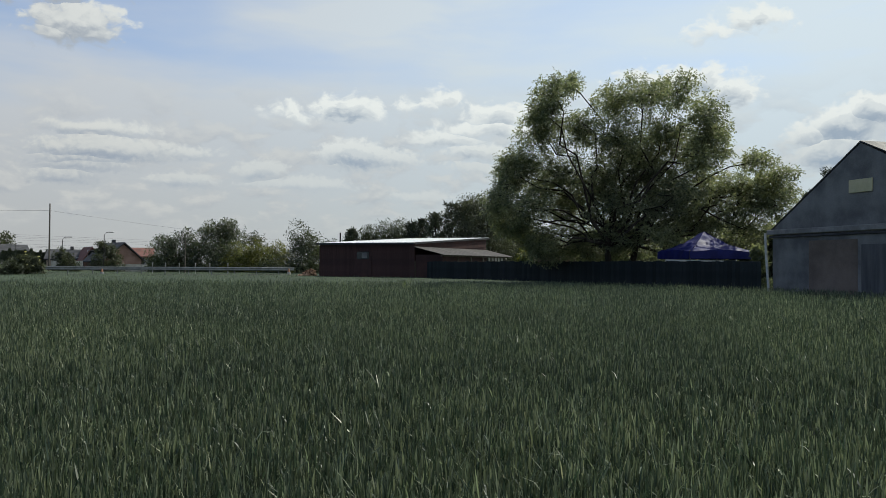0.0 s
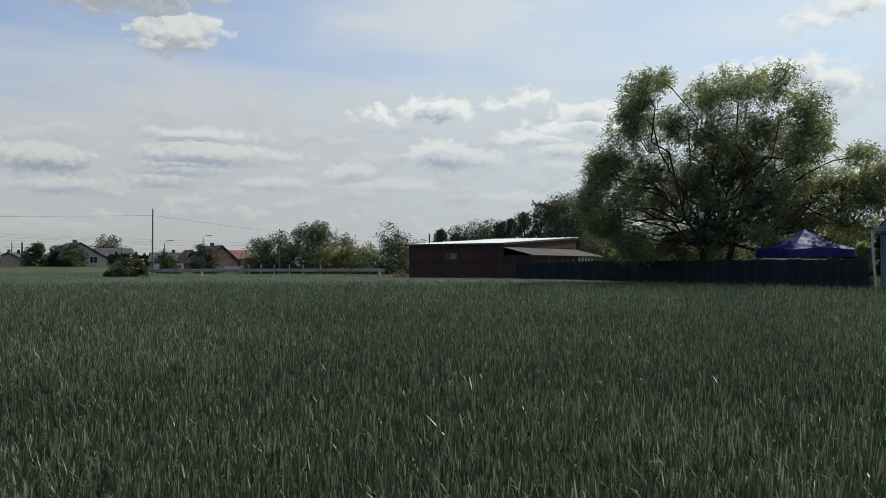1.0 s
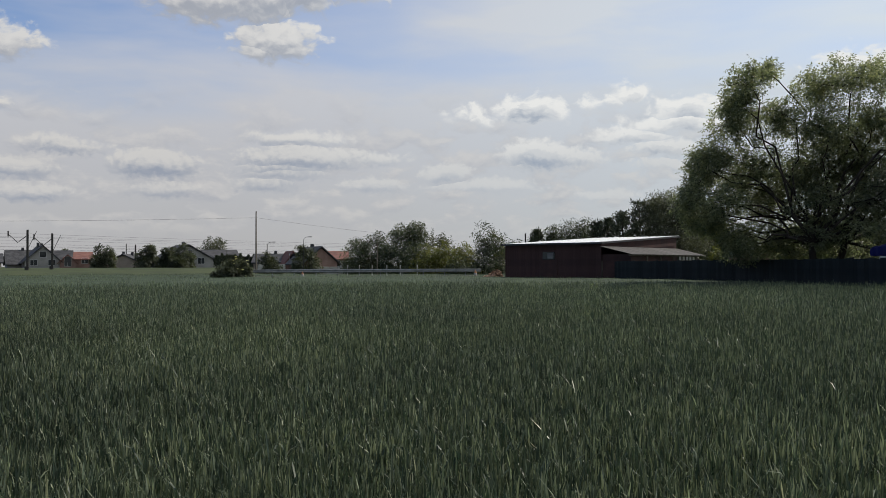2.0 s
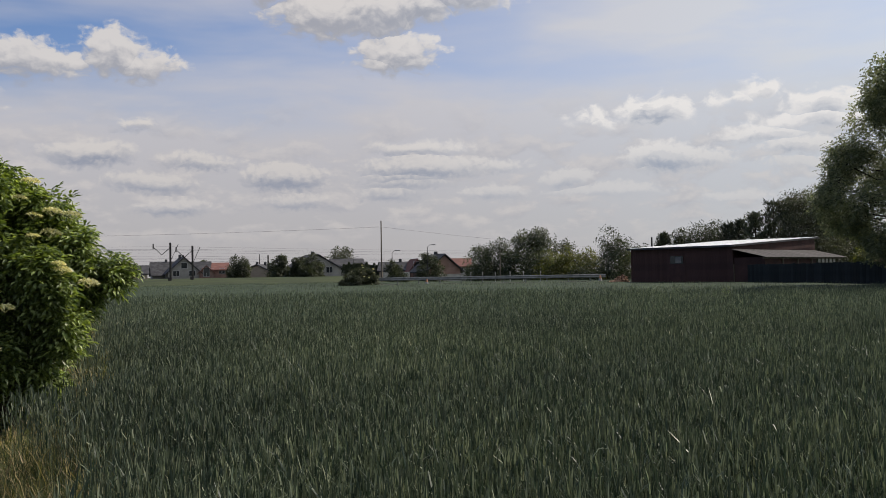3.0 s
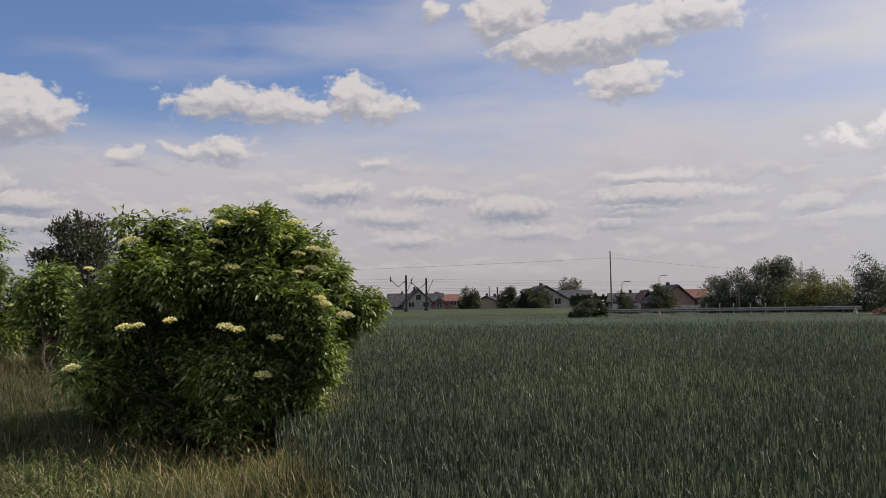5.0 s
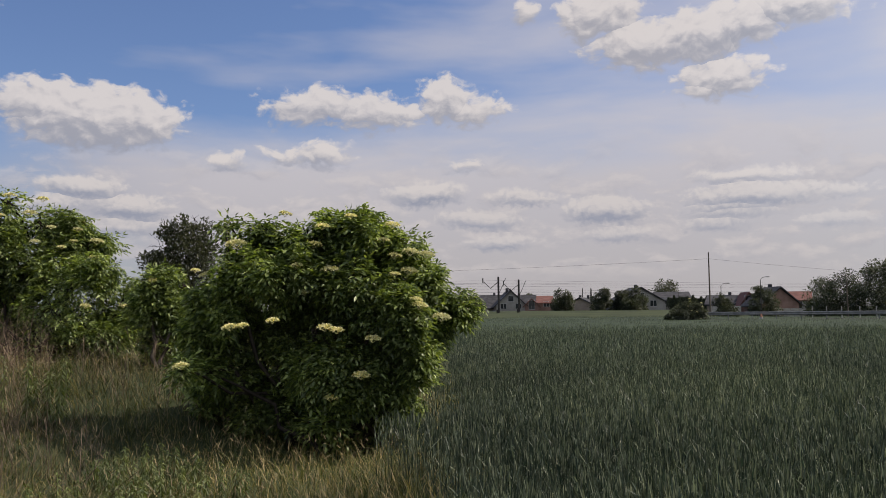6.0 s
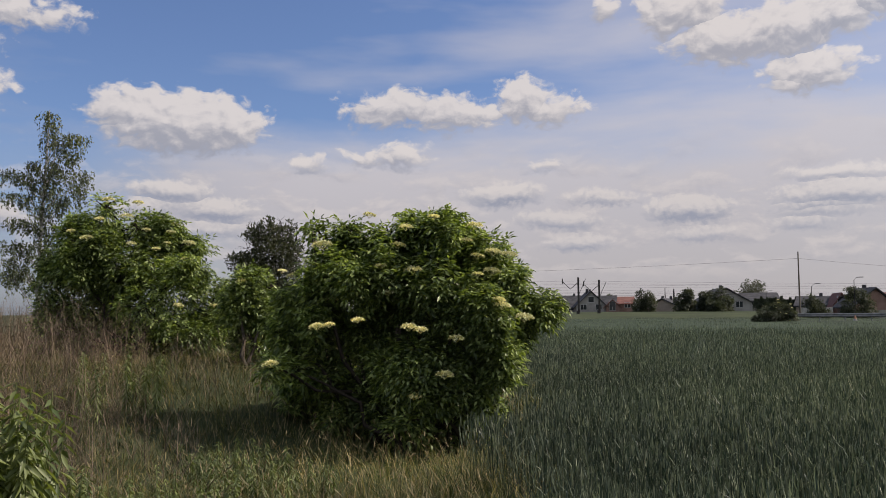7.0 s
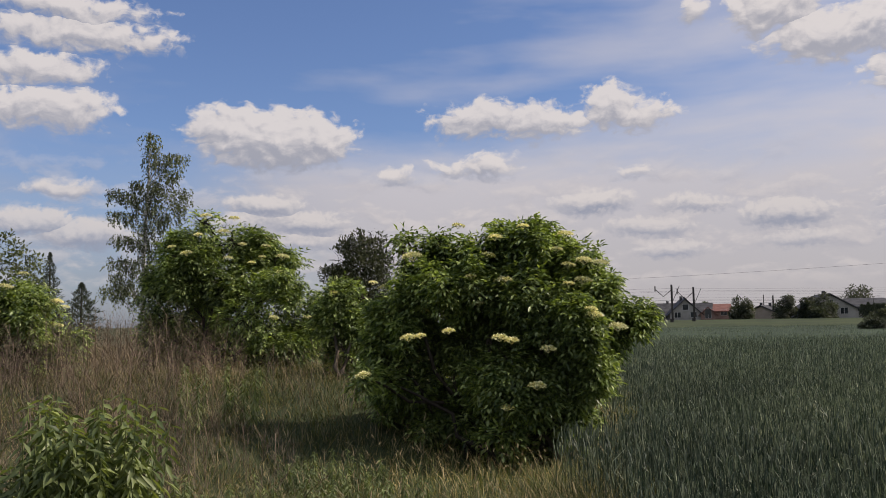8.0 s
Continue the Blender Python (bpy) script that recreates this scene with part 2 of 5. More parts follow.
M = {
    "wheat": leaf_material("wheat_leaf", (0.028, 0.048, 0.034), (0.265, 0.302, 0.207), 0.28, 0.48, (1.0, 1.08, 0.92), (0.31, 0.31, 0.22), 0.22, 0.25, 0.965, 2.6),
    "stalk": leaf_material("wheat_stalk", (0.035, 0.052, 0.034), (0.24, 0.265, 0.175), 0.2, 0.6, (1.05, 1.1, 0.9), None, 0.3, 0.3, 0.9, 2.6),
    "village_leaf": leaf_material("garden_tree_leaf", (0.034, 0.044, 0.033), (0.086, 0.098, 0.07), 0.34, 0.5, (1.3, 1.3, 0.6), None, 0.2),
    # dark tones hold the shade deep between the wheat plants
    "wheat_shade_bed": plain_material("wheat_shade_bed", (0.022, 0.034, 0.020), (0.05, 0.07, 0.042), 0.25, 0.9, bump=0.6, fine=7.0),
    "grass": leaf_material("verge_grass", (0.04, 0.058, 0.02), (0.18, 0.178, 0.07), 0.32, 0.6, (1.2, 1.22, 0.6), (0.36, 0.29, 0.155), 0.6, 0.3, 0.8, 1.8),
    "straw": leaf_material("dry_straw", (0.13, 0.10, 0.055), (0.34, 0.27, 0.165), 0.25, 0.7, (1.1, 1.0, 0.7), None, 0.6),
    "dead": leaf_material("dead_stalk", (0.075, 0.053, 0.037), (0.22, 0.162, 0.115), 0.05, 0.8, (1, 1, 1), None, 0.7),
    "elder": leaf_material("elder_leaf", (0.06, 0.092, 0.032), (0.375, 0.45, 0.18), 0.36, 0.36, (1.4, 1.5, 0.45), None, 0.9, 0.4, 0.84, 1.9),
    "umbel": leaf_material("elder_flower", (0.72, 0.66, 0.34), (0.85, 0.81, 0.53), 0.3, 0.8, (1, 1, 0.7), (0.42, 0.46, 0.18), 2.0, 0.2, 0.86),
    "walnut": leaf_material("walnut_leaf", (0.095, 0.115, 0.085), (0.275, 0.29, 0.215), 0.55, 0.5, (1.15, 1.2, 0.7), None, 0.35),
    "birch": leaf_material("birch_leaf", (0.06, 0.078, 0.042), (0.17, 0.19, 0.115), 0.32, 0.45, (1.3, 1.35, 0.6), None, 0.6),
    "grey_leaf": leaf_material("willow_leaf", (0.04, 0.048, 0.03), (0.11, 0.12, 0.08), 0.25, 0.6, (1.1, 1.15, 0.7), None, 0.8),
    "far_leaf": leaf_material("tree_leaf", (0.034, 0.047, 0.032), (0.09, 0.106, 0.07), 0.26, 0.5, (1.2, 1.25, 0.6), None, 0.2),
    "yellow_leaf": leaf_material("shrub_leaf", (0.06, 0.074, 0.028), (0.15, 0.16, 0.062), 0.42, 0.5, (1.4, 1.35, 0.5), None, 0.4),
    "needle": leaf_material("conifer_needle", (0.038, 0.05, 0.036), (0.09, 0.106, 0.075), 0.15, 0.6, (1, 1, 0.6), None, 0.4),
    "weed": leaf_material("goldenrod_leaf", (0.06, 0.088, 0.033), (0.21, 0.245, 0.10), 0.35, 0.45, (1.3, 1.35, 0.5), None, 1.5),
    "bark": plain_material("bark", (0.022, 0.018, 0.015), (0.06, 0.05, 0.042), 2.0, 0.9, bump=0.8, fine=22.0, stretch=(1, 1, 0.25)),
    "birch_bark": plain_material("birch_bark", (0.16, 0.15, 0.14), (0.55, 0.53, 0.50), 5.0, 0.8, bump=0.3, stretch=(1, 1, 2.5)),
    "soil": plain_material("soil", (0.028, 0.038, 0.018), (0.056, 0.068, 0.032), 0.12, 0.95, bump=0.7, fine=5.0),
    "render_grey": plain_material("old_render", (0.10, 0.10, 0.105), (0.22, 0.215, 0.21), 0.6, 0.9, bump=0.5, fine=18.0),
    "panel_grey": plain_material("grey_panel", (0.075, 0.075, 0.08), (0.13, 0.13, 0.135), 0.9, 0.85, bump=0.4, stretch=(4, 4, 0.4)),
    "render_brown": plain_material("brown_render", (0.12, 0.095, 0.08), (0.21, 0.165, 0.14), 0.5, 0.9, bump=0.4, fine=18.0),
    "board_cream": plain_material("cream_board", (0.45, 0.41, 0.26), (0.55, 0.50, 0.33), 2.0, 0.7),
    "tile_dark": plain_material("dark_roofing", (0.035, 0.035, 0.039), (0.075, 0.075, 0.08), 1.0, 0.7, bump=0.5, fine=9.0),
    "tile_red": plain_material("red_tile", (0.13, 0.062, 0.052), (0.20, 0.10, 0.085), 1.0, 0.75, bump=0.5, fine=9.0),
    "fascia": plain_material("fascia_board", (0.16, 0.155, 0.15), (0.27, 0.26, 0.25), 1.5, 0.8),
    "pipe": plain_material("zinc_pipe", (0.35, 0.35, 0.35), (0.5, 0.5, 0.5), 4.0, 0.5, 0.3),
    "shed_wall": plain_material("red_brown_sheet", (0.046, 0.027, 0.026), (0.076, 0.042, 0.039), 0.8, 0.76, bump=0.1, spread=0.12),
    "shed_roof": plain_material("bright_sheet_roof", (0.74, 0.75, 0.76), (0.84, 0.85, 0.86), 0.8, 0.35, 0.1, bump=0.05, spread=0.06),
    "eternit": plain_material("fibre_cement", (0.085, 0.08, 0.078), (0.16, 0.148, 0.142), 0.9, 0.85, bump=0.4, spread=0.15),
    "fence": plain_material("dark_green_board", (0.012, 0.016, 0.018), (0.024, 0.03, 0.032), 1.2, 0.7, bump=0.2, spread=0.25),
    "tent": plain_material("blue_tarpaulin", (0.010, 0.012, 0.075), (0.018, 0.022, 0.12), 1.5, 0.66, bump=0.9, fine=4.0),
    "steel": plain_material("galvanised_steel", (0.13, 0.135, 0.14), (0.22, 0.225, 0.23), 2.0, 0.45, 0.6, bump=0.05),
    "concrete": plain_material("concrete", (0.28, 0.27, 0.25), (0.42, 0.41, 0.38), 1.2, 0.9, bump=0.3),
    "wood_pole": plain_material("weathered_pole", (0.10, 0.085, 0.07), (0.18, 0.155, 0.13), 2.0, 0.9, stretch=(1, 1, 0.2)),
    "mast": plain_material("dark_mast", (0.03, 0.028, 0.028), (0.07, 0.065, 0.06), 2.0, 0.7, 0.2),
    "wire": plain_material("wire", (0.04, 0.04, 0.045), (0.07, 0.07, 0.075), 2.0, 0.6, 0.4, bump=0.0),
    "white": plain_material("white_paint", (0.70, 0.70, 0.69), (0.82, 0.82, 0.81), 1.0, 0.45, bump=0.02),
    "wall_white": plain_material("pale_render", (0.22, 0.21, 0.20), (0.32, 0.31, 0.30), 0.4, 0.9, bump=0.2),
    "wall_beige": plain_material("beige_render", (0.27, 0.22, 0.18), (0.36, 0.30, 0.25), 0.4, 0.9, bump=0.2),
    "wall_pink": plain_material("pink_brick", (0.20, 0.125, 0.105), (0.28, 0.185, 0.16), 0.6, 0.9, bump=0.3),
    "glass": plain_material("dark_pane", (0.02, 0.022, 0.025), (0.04, 0.045, 0.05), 0.6, 0.12, bump=0.0),
    "frame": plain_material("window_frame", (0.28, 0.28, 0.28), (0.4, 0.4, 0.4), 2.0, 0.5, bump=0.0),
    "rubble": plain_material("brick_rubble", (0.16, 0.09, 0.06), (0.32, 0.21, 0.15), 2.0, 0.9, bump=0.5, spread=0.35),
    "orange": plain_material("orange_plastic", (0.36, 0.15, 0.08), (0.44, 0.22, 0.13), 3.0, 0.6),
}

# ---- building tools ----


def smooth(a, b, v):
    t = np.clip((np.asarray(v, float) - a) / (b - a), 0, 1)
    return t * t * (3 - 2 * t)


def gz(x, y):
    """Height of the ground: flat field that lifts gently towards the railway and the village, and a low weedy bank under the elders."""
    x, y = np.asarray(x, float), np.asarray(y, float)
    r, az = np.hypot(x, y), np.degrees(np.arctan2(-x, y))
    bank = 0.85 * smooth(8.5, 13.5, r) * smooth(51, 60, az) * (1 - smooth(100, 140, az)) * (1 - smooth(60, 110, r))
    return bank + 1.35 * smooth(85, 175, r) * smooth(17, 29, az) * (1 - smooth(70, 120, az))


def polar(az, r, z=None):
    """A place by its bearing left of +y and its distance; z above the ground there, or on it."""
    a = radians(az)
    x, y = -r * math.sin(a), r * math.cos(a)
    return Vector((x, y, float(gz(x, y)) + (z or 0.0)))


def thing(name, at, label, category, group="", kind="", turn=0.0):
    ob = new(name)
    ob.matrix_basis = Matrix.Translation(at) @ pose(0, 0, 0, 0, 0, turn)
    ob.empty_display_size = 0.2
    return tagged(ob, label, category, group, kind)


def mesh_of(name, verts, faces, flat=True):
    me = bpy.data.meshes.new(name)
    verts, faces = np.asarray(verts, np.float32), np.asarray(faces, np.int32)
    k = faces.shape[1]
    me.vertices.add(len(verts))
    me.vertices.foreach_set("co", verts.ravel())
    me.loops.add(faces.size)
    me.loops.foreach_set("vertex_index", faces.ravel())
    me.polygons.add(len(faces))
    me.polygons.foreach_set("loop_start", np.arange(0, faces.size, k, dtype=np.int32))
    me.update(calc_edges=True)
    return me


def part(name, geometry, material, parent=None, label="", m=None):
    """Links a bmesh, a mesh or (verts, faces) as one mesh object under a thing or a part."""
    if isinstance(geometry, bmesh.types.BMesh):
        me = bpy.data.meshes.new(name)
        geometry.to_mesh(me)
        geometry.free()
    elif isinstance(geometry, tuple):
        me = mesh_of(name, *geometry)
    else:
        me = geometry
    if material and not me.materials:
        me.materials.append(M[material])
    ob = new(name, me)
    ob.parent = parent
    if m is not None:
        ob.matrix_basis = m
    return tagged(ob, label)


def box(bm, size, at=(0, 0, 0), turn=0.0, bevel=0.0, m=None):
    base = Matrix.Translation(at) @ pose(0, 0, 0, 0, 0, turn) @ Matrix.Diagonal((*size, 1))
    geo = bmesh.ops.create_cube(bm, size=1.0, matrix=(m @ base) if m else base)
    if bevel:
        edges = list({e for v in geo["verts"] for e in v.link_edges})
        bmesh.ops.bevel(bm, geom=edges, offset=bevel, segments=1, affect="EDGES")
    return bm


def boxed(size, at=(0, 0, 0), turn=0.0, bevel=0.0):
    return box(bmesh.new(), size, at, turn, bevel)


def prism(outline, y0, y1):
    """An outline in x, z drawn out along y."""
    bm = bmesh.new()
    a = [bm.verts.new((x, y0, z)) for x, z in outline]
    b = [bm.verts.new((x, y1, z)) for x, z in outline]
    bm.faces.new(a)
    bm.faces.new(b[::-1])
    for i in range(len(a)):
        j = (i + 1) % len(a)
        bm.faces.new((a[j], a[i], b[i], b[j]))
    bmesh.ops.recalc_face_normals(bm, faces=bm.faces)
    return bm


def tubes(paths, sides=6):
    """Tapered tubes: each path is a list of (point, radius). Returns verts, faces."""
    vs, fs, n = [], [], 0
    ring = np.linspace(0, 2 * np.pi, sides, endpoint=False)
    for path in paths:
        pts = np.array([p for p, _ in path], float)
        rad = np.array([r for _, r in path], float)
        d = np.gradient(pts, axis=0)
        d /= np.linalg.norm(d, axis=1)[:, None] + 1e-9
        up = np.where(np.abs(d[:, 2:]) > 0.9, [[1.0, 0, 0]], [[0, 0, 1.0]])
        a = np.cross(d, up)
        a /= np.linalg.norm(a, axis=1)[:, None]
        b = np.cross(d, a)
        v = pts[:, None] + rad[:, None, None] * (a[:, None] * np.cos(ring)[None, :, None] + b[:, None] * np.sin(ring)[None, :, None])
        vs.append(v.reshape(-1, 3))
        for k in range(len(pts) - 1):
            for s in range(sides):
                q = (s + 1) % sides
                fs.append((n + k * sides + s, n + k * sides + q, n + (k + 1) * sides + q, n + (k + 1) * sides + s))
        n += len(pts) * sides
    return np.concatenate(vs), np.array(fs)


def strips(rng, base, tilt, curl, length, width, segs, head=None, pointed=True):
    """Blades that rise from base, tilt and curl over. Returns verts, quads."""
    n = len(base)
    head = rng.uniform(0, 2 * np.pi, n) if head is None else head
    h = np.stack([np.cos(head), np.sin(head), 0 * head], -1)
    turn = head + np.pi / 2 + rng.uniform(-0.7, 0.7, n)
    side = np.stack([np.cos(turn), np.sin(turn), 0 * turn], -1)
    p, out = np.array(base, float), []
    for k in range(segs + 1):
        f = k / segs
        w = width * ((1 - f ** 2) * 0.94 + 0.06 if pointed else 1.0) * (0.75 if k == 0 else 1)
        out.append(np.stack([p - side * w[:, None] / 2, p + side * w[:, None] / 2], 1))
        ang = tilt + curl * ((k + 0.5) / segs) ** 1.4
        p = p + (length / segs)[:, None] * (h * np.sin(ang)[:, None] + np.array([0, 0, 1.0]) * np.cos(ang)[:, None])
    v = np.stack(out, 1).reshape(-1, 3)
    i = (np.arange(n) * 2 * (segs + 1))[:, None] + 2 * np.arange(segs)[None]
    f = np.stack([i, i + 1, i + 3, i + 2], -1).reshape(-1, 4)
    return v, f


def merge(*pieces):
    vs, fs, n = [], [], 0
    for v, f in pieces:
        vs.append(v)
        fs.append(np.asarray(f) + n)
        n += len(v)
    return np.concatenate(vs), np.concatenate(fs)


def unit(v):
    return v / (np.linalg.norm(v, axis=1)[:, None] + 1e-9)


def leaflets(rng, at, along, length, width, fold=0.18):
    """Leaves as two folded halves with a pointed tip. at, along: (n, 3)."""
    n = len(at)
    along = unit(along)
    side = unit(np.cross(along, unit(rng.normal(0, 0.35, (n, 3)) + [0, 0, 1])))
    up = np.cross(side, along)
    length, width = np.broadcast_to(length, n)[:, None], np.broadcast_to(width, n)[:, None]
    mid = at + along * length * 0.45
    tip = at + along * length - up * length * 0.12
    v = np.stack([at, mid + side * width / 2 + up * width * fold, tip, mid - side * width / 2 + up * width * fold], 1).reshape(-1, 3)
    i = np.arange(n)[:, None] * 4
    return v, np.concatenate([i + [0, 1, 2], i + [0, 2, 3]], 0)


def shell_points(rng, blobs, n, inner=0.5, gap=0.0, gap_scale=1.0, core=0.0):
    """Points in the outer part of ellipsoids, with gaps where a noise is low. blobs: rows of centre and radii."""
    blobs = np.asarray(blobs, float)
    weight = (blobs[:, 3] * blobs[:, 4] + blobs[:, 4] * blobs[:, 5] + blobs[:, 3] * blobs[:, 5])
    which = rng.choice(len(blobs), int(n * (1.0 + gap * 1.6 + core * core * 2.5)), p=weight / weight.sum())
    d = unit(rng.normal(0, 1, (len(which), 3)))
    r = rng.uniform(inner ** 2, 1.0, len(which)) ** 0.5 * (1 + rng.normal(0, 0.06, len(which)))
    c, s = blobs[which, :3], blobs[which, 3:]
    p = c + d * s * r[:, None]
    inside = np.min(np.stack([np.linalg.norm((p - b[:3]) / b[3:], axis=1) for b in blobs]), axis=0)
    keep = inside > core
    p, d = p[keep], d[keep]
    if gap:
        keep = np.array([noise.noise(Vector(q) * gap_scale) for q in p]) > (gap - 0.45)
        p, d = p[keep], d[keep]
    return p[:n], d[:n]


def spray(rng, p, d, count, reach, length, width, droop=0.25, stray=0.5, hang=0.2):
    """Compound leaves: leaflets in pairs along a drooping midrib."""
    n = len(p)
    axis = unit(d + rng.normal(0, stray, (n, 3)) + [0, 0, -droop])
    side = unit(np.cross(axis, [0, 0, 1.0]) + rng.normal(0, 0.15, (n, 3)))
    out = []
    for j in range(count):
        f = j / max(1, count - 1)
        sgn = 0.0 if j == count - 1 else (1.0 if j % 2 else -1.0)
        at = p + axis * reach * f - np.array([0, 0, 1.0]) * reach * 0.25 * f * f
        out.append(leaflets(rng, at, axis * (0.55 if sgn else 1.0) + side * sgn * 0.85 + rng.normal(0, 0.12, (n, 3)) - [0, 0, hang],
                            length * rng.uniform(0.75, 1.2, n), width * rng.uniform(0.8, 1.15, n)))
    return merge(*out)


def shoots(rng, blobs, count, pairs, leaf, reach):
    """Leafy shoot ends: compound leaves in crossed pairs up each shoot, drooping outwards."""
    q, e = shell_points(rng, blobs, count, 0.8, 0.38, 1.5, 0.8)
    n = len(q)
    a = unit(e * 0.6 + [0, 0, 0.9] + rng.normal(0, 0.2, (n, 3)))
    s = unit(np.cross(a, unit(rng.normal(0, 1, (n, 3)))))
    t = np.cross(a, s)
    size = rng.uniform(0.75, 1.2, n)[:, None]
    out = []
    for k in range(pairs * 2):
        f = (k // 2) / max(1, pairs - 1)
        w = math.pi * (k % 2) + (k // 2) * 1.57 + rng.normal(0, 0.25, n)
        r = s * np.cos(w)[:, None] + t * np.sin(w)[:, None]
        out.append(spray(rng, q + a * (f * 0.26 - 0.24) * size, r + a * (0.1 + 0.25 * f), 5, reach * (1 - 0.25 * f), leaf[0] * (1 - 0.2 * f), leaf[1] * (1 - 0.15 * f), 0.12, 0.24, 0.34))
    return merge(*out)


def limb(rng, a, b, r0, r1, wobble=0.08, k=6, sag=0.0):
    a, b = np.asarray(a, float), np.asarray(b, float)
    span = np.linalg.norm(b - a)
    f = np.linspace(0, 1, k)
    pts = a + (b - a) * f[:, None]
    pts[1:-1] += rng.normal(0, wobble * span, (k - 2, 3)) * 0.5
    pts[:, 2] += np.sin(f * np.pi) * sag * span
    return [(p, r) for p, r in zip(pts, np.linspace(r0, r1, k))]


def tree(name, at, blobs, label, category="tree", group="", leaf="far_leaf", bark="bark", leaves=1800, size=(0.3, 0.16), trunk=0.18, compound=0, reach=0.3,
         inner=0.45, gap=0.3, gap_scale=0.5, seed=1, stems=1, fork=0.3, droop=0.25, twigs=5, heads=0, head=(0.4, 0.7)):
    """A tapered trunk with limbs to every clump of the crown, and a crown of many small leaves."""
    rng = np.random.default_rng(seed)
    ob = thing(name, at, label, category, group)
    blobs = np.asarray(blobs, float)
    top = blobs[:, 2].max()
    paths = []
    for s in range(stems):
        foot = np.array([rng.normal(0, trunk * 1.5), rng.normal(0, trunk * 1.5), -0.1]) if stems > 1 else np.array([0, 0, -0.1])
        mean = blobs[:, :3].mean(0)
        neck = foot * 2.5 + np.array([mean[0] * 0.35, mean[1] * 0.35, top * fork])
        paths.append(limb(rng, foot, neck, trunk, trunk * 0.72, 0.04))
        for b in blobs[s::stems]:
            paths.append(limb(rng, neck, b[:3] + rng.normal(0, 0.2, 3) * b[3:], trunk * 0.38, trunk * 0.1, 0.1, 7, 0.05))
            for _ in range(twigs):
                d = rng.normal(0, 1, 3)
                d /= np.linalg.norm(d)
                paths.append(limb(rng, b[:3], b[:3] + d * b[3:] * 0.9, trunk * 0.16, trunk * 0.03, 0.12, 5))
    part("trunk", tubes(paths, 5), bark, ob)
    clumps = blobs
    if heads:       # leaves gather in clumps with light between them
        c, e = shell_points(rng, blobs, heads, inner, gap, gap_scale)
        s = rng.uniform(*head, len(c))
        clumps = np.column_stack([c, s, s, s * 0.7])
    p, d = shell_points(rng, clumps, leaves, 0.2 if heads else inner, 0.0 if heads else gap, gap_scale)
    if compound:
        g = spray(rng, p, d, compound, reach, size[0], size[1], droop)
    else:
        g = leaflets(rng, p, d + rng.normal(0, 0.7, d.shape) - [0, 0, droop], size[0] * rng.uniform(0.7, 1.3, len(p)), size[1] * rng.uniform(0.8, 1.2, len(p)))
    part("crown", g, leaf, ob)
    return ob


def lumps(rng, w, h, n, base=0.2, depth=None, peak=0.0):
    """Clumps that fill a crown of that width and height with an uneven outline."""
    rows = []
    for _ in range(n):
        f = base + (0.88 - base) * rng.uniform(0, 1) ** 1.3
        reach = w * 0.4 * max(0.05, 1 - f ** 2.2) ** 0.6 * (1 - peak * f)
        a, q = rng.uniform(0, 2 * math.pi), rng.uniform(0.15, 1.0) ** 0.6
        s = w * rng.uniform(0.16, 0.27) * (1 - peak * f * 0.6) * (1.1 - 0.35 * f)
        rows.append((reach * q * math.cos(a), (depth or w) / w * reach * q * math.sin(a), f * h, s, s, s * rng.uniform(0.8, 1.2)))
    return rows


# ---- ground ----


def make_ground():
    rs = np.concatenate([np.linspace(0, 30, 40), np.geomspace(31, 4500, 90)])
    az = np.radians(np.linspace(0, 360, 181)[:-1])
    x, y = -rs[:, None] * np.sin(az), rs[:, None] * np.cos(az)
    v = np.stack([x, y, gz(x, y)], -1).reshape(-1, 3)
    i, j = np.meshgrid(np.arange(len(rs) - 1), np.arange(180), indexing="ij")
    k = (j + 1) % 180
    f = np.stack([i * 180 + j, (i + 1) * 180 + j, (i + 1) * 180 + k, i * 180 + k], -1).reshape(-1, 4)
    ob = part("ground", (v, f), "soil")
    tagged(ob, "flat farmland of soil and short grass reaching the horizon", "ground", kind="structure")


make_ground()


def border(r):
    """Bearing of the line between the wheat and the grass verge at a distance."""
    r = np.maximum(r, 0.5)
    wave = 0.2 * np.sin(r * 1.9) + 0.17 * np.sin(r * 0.83 + 1.0) + 0.1 * np.sin(r * 4.3)
    return np.minimum(42.4 + (27.0 + 57.3 * wave) / r, 90.0)


def scatter(rng, az0, az1, r0, r1, density):
    n = int(density * radians(az1 - az0) / 2 * (r1 * r1 - r0 * r0))
    r = np.sqrt(rng.uniform(r0 * r0, r1 * r1, n))
    a = np.radians(rng.uniform(az0, az1, n))
    x, y = -r * np.sin(a), r * np.cos(a)
    return np.stack([x, y, gz(x, y)], -1)


FRONT = 1.7      # the wheat begins this far ahead of where the camera stands


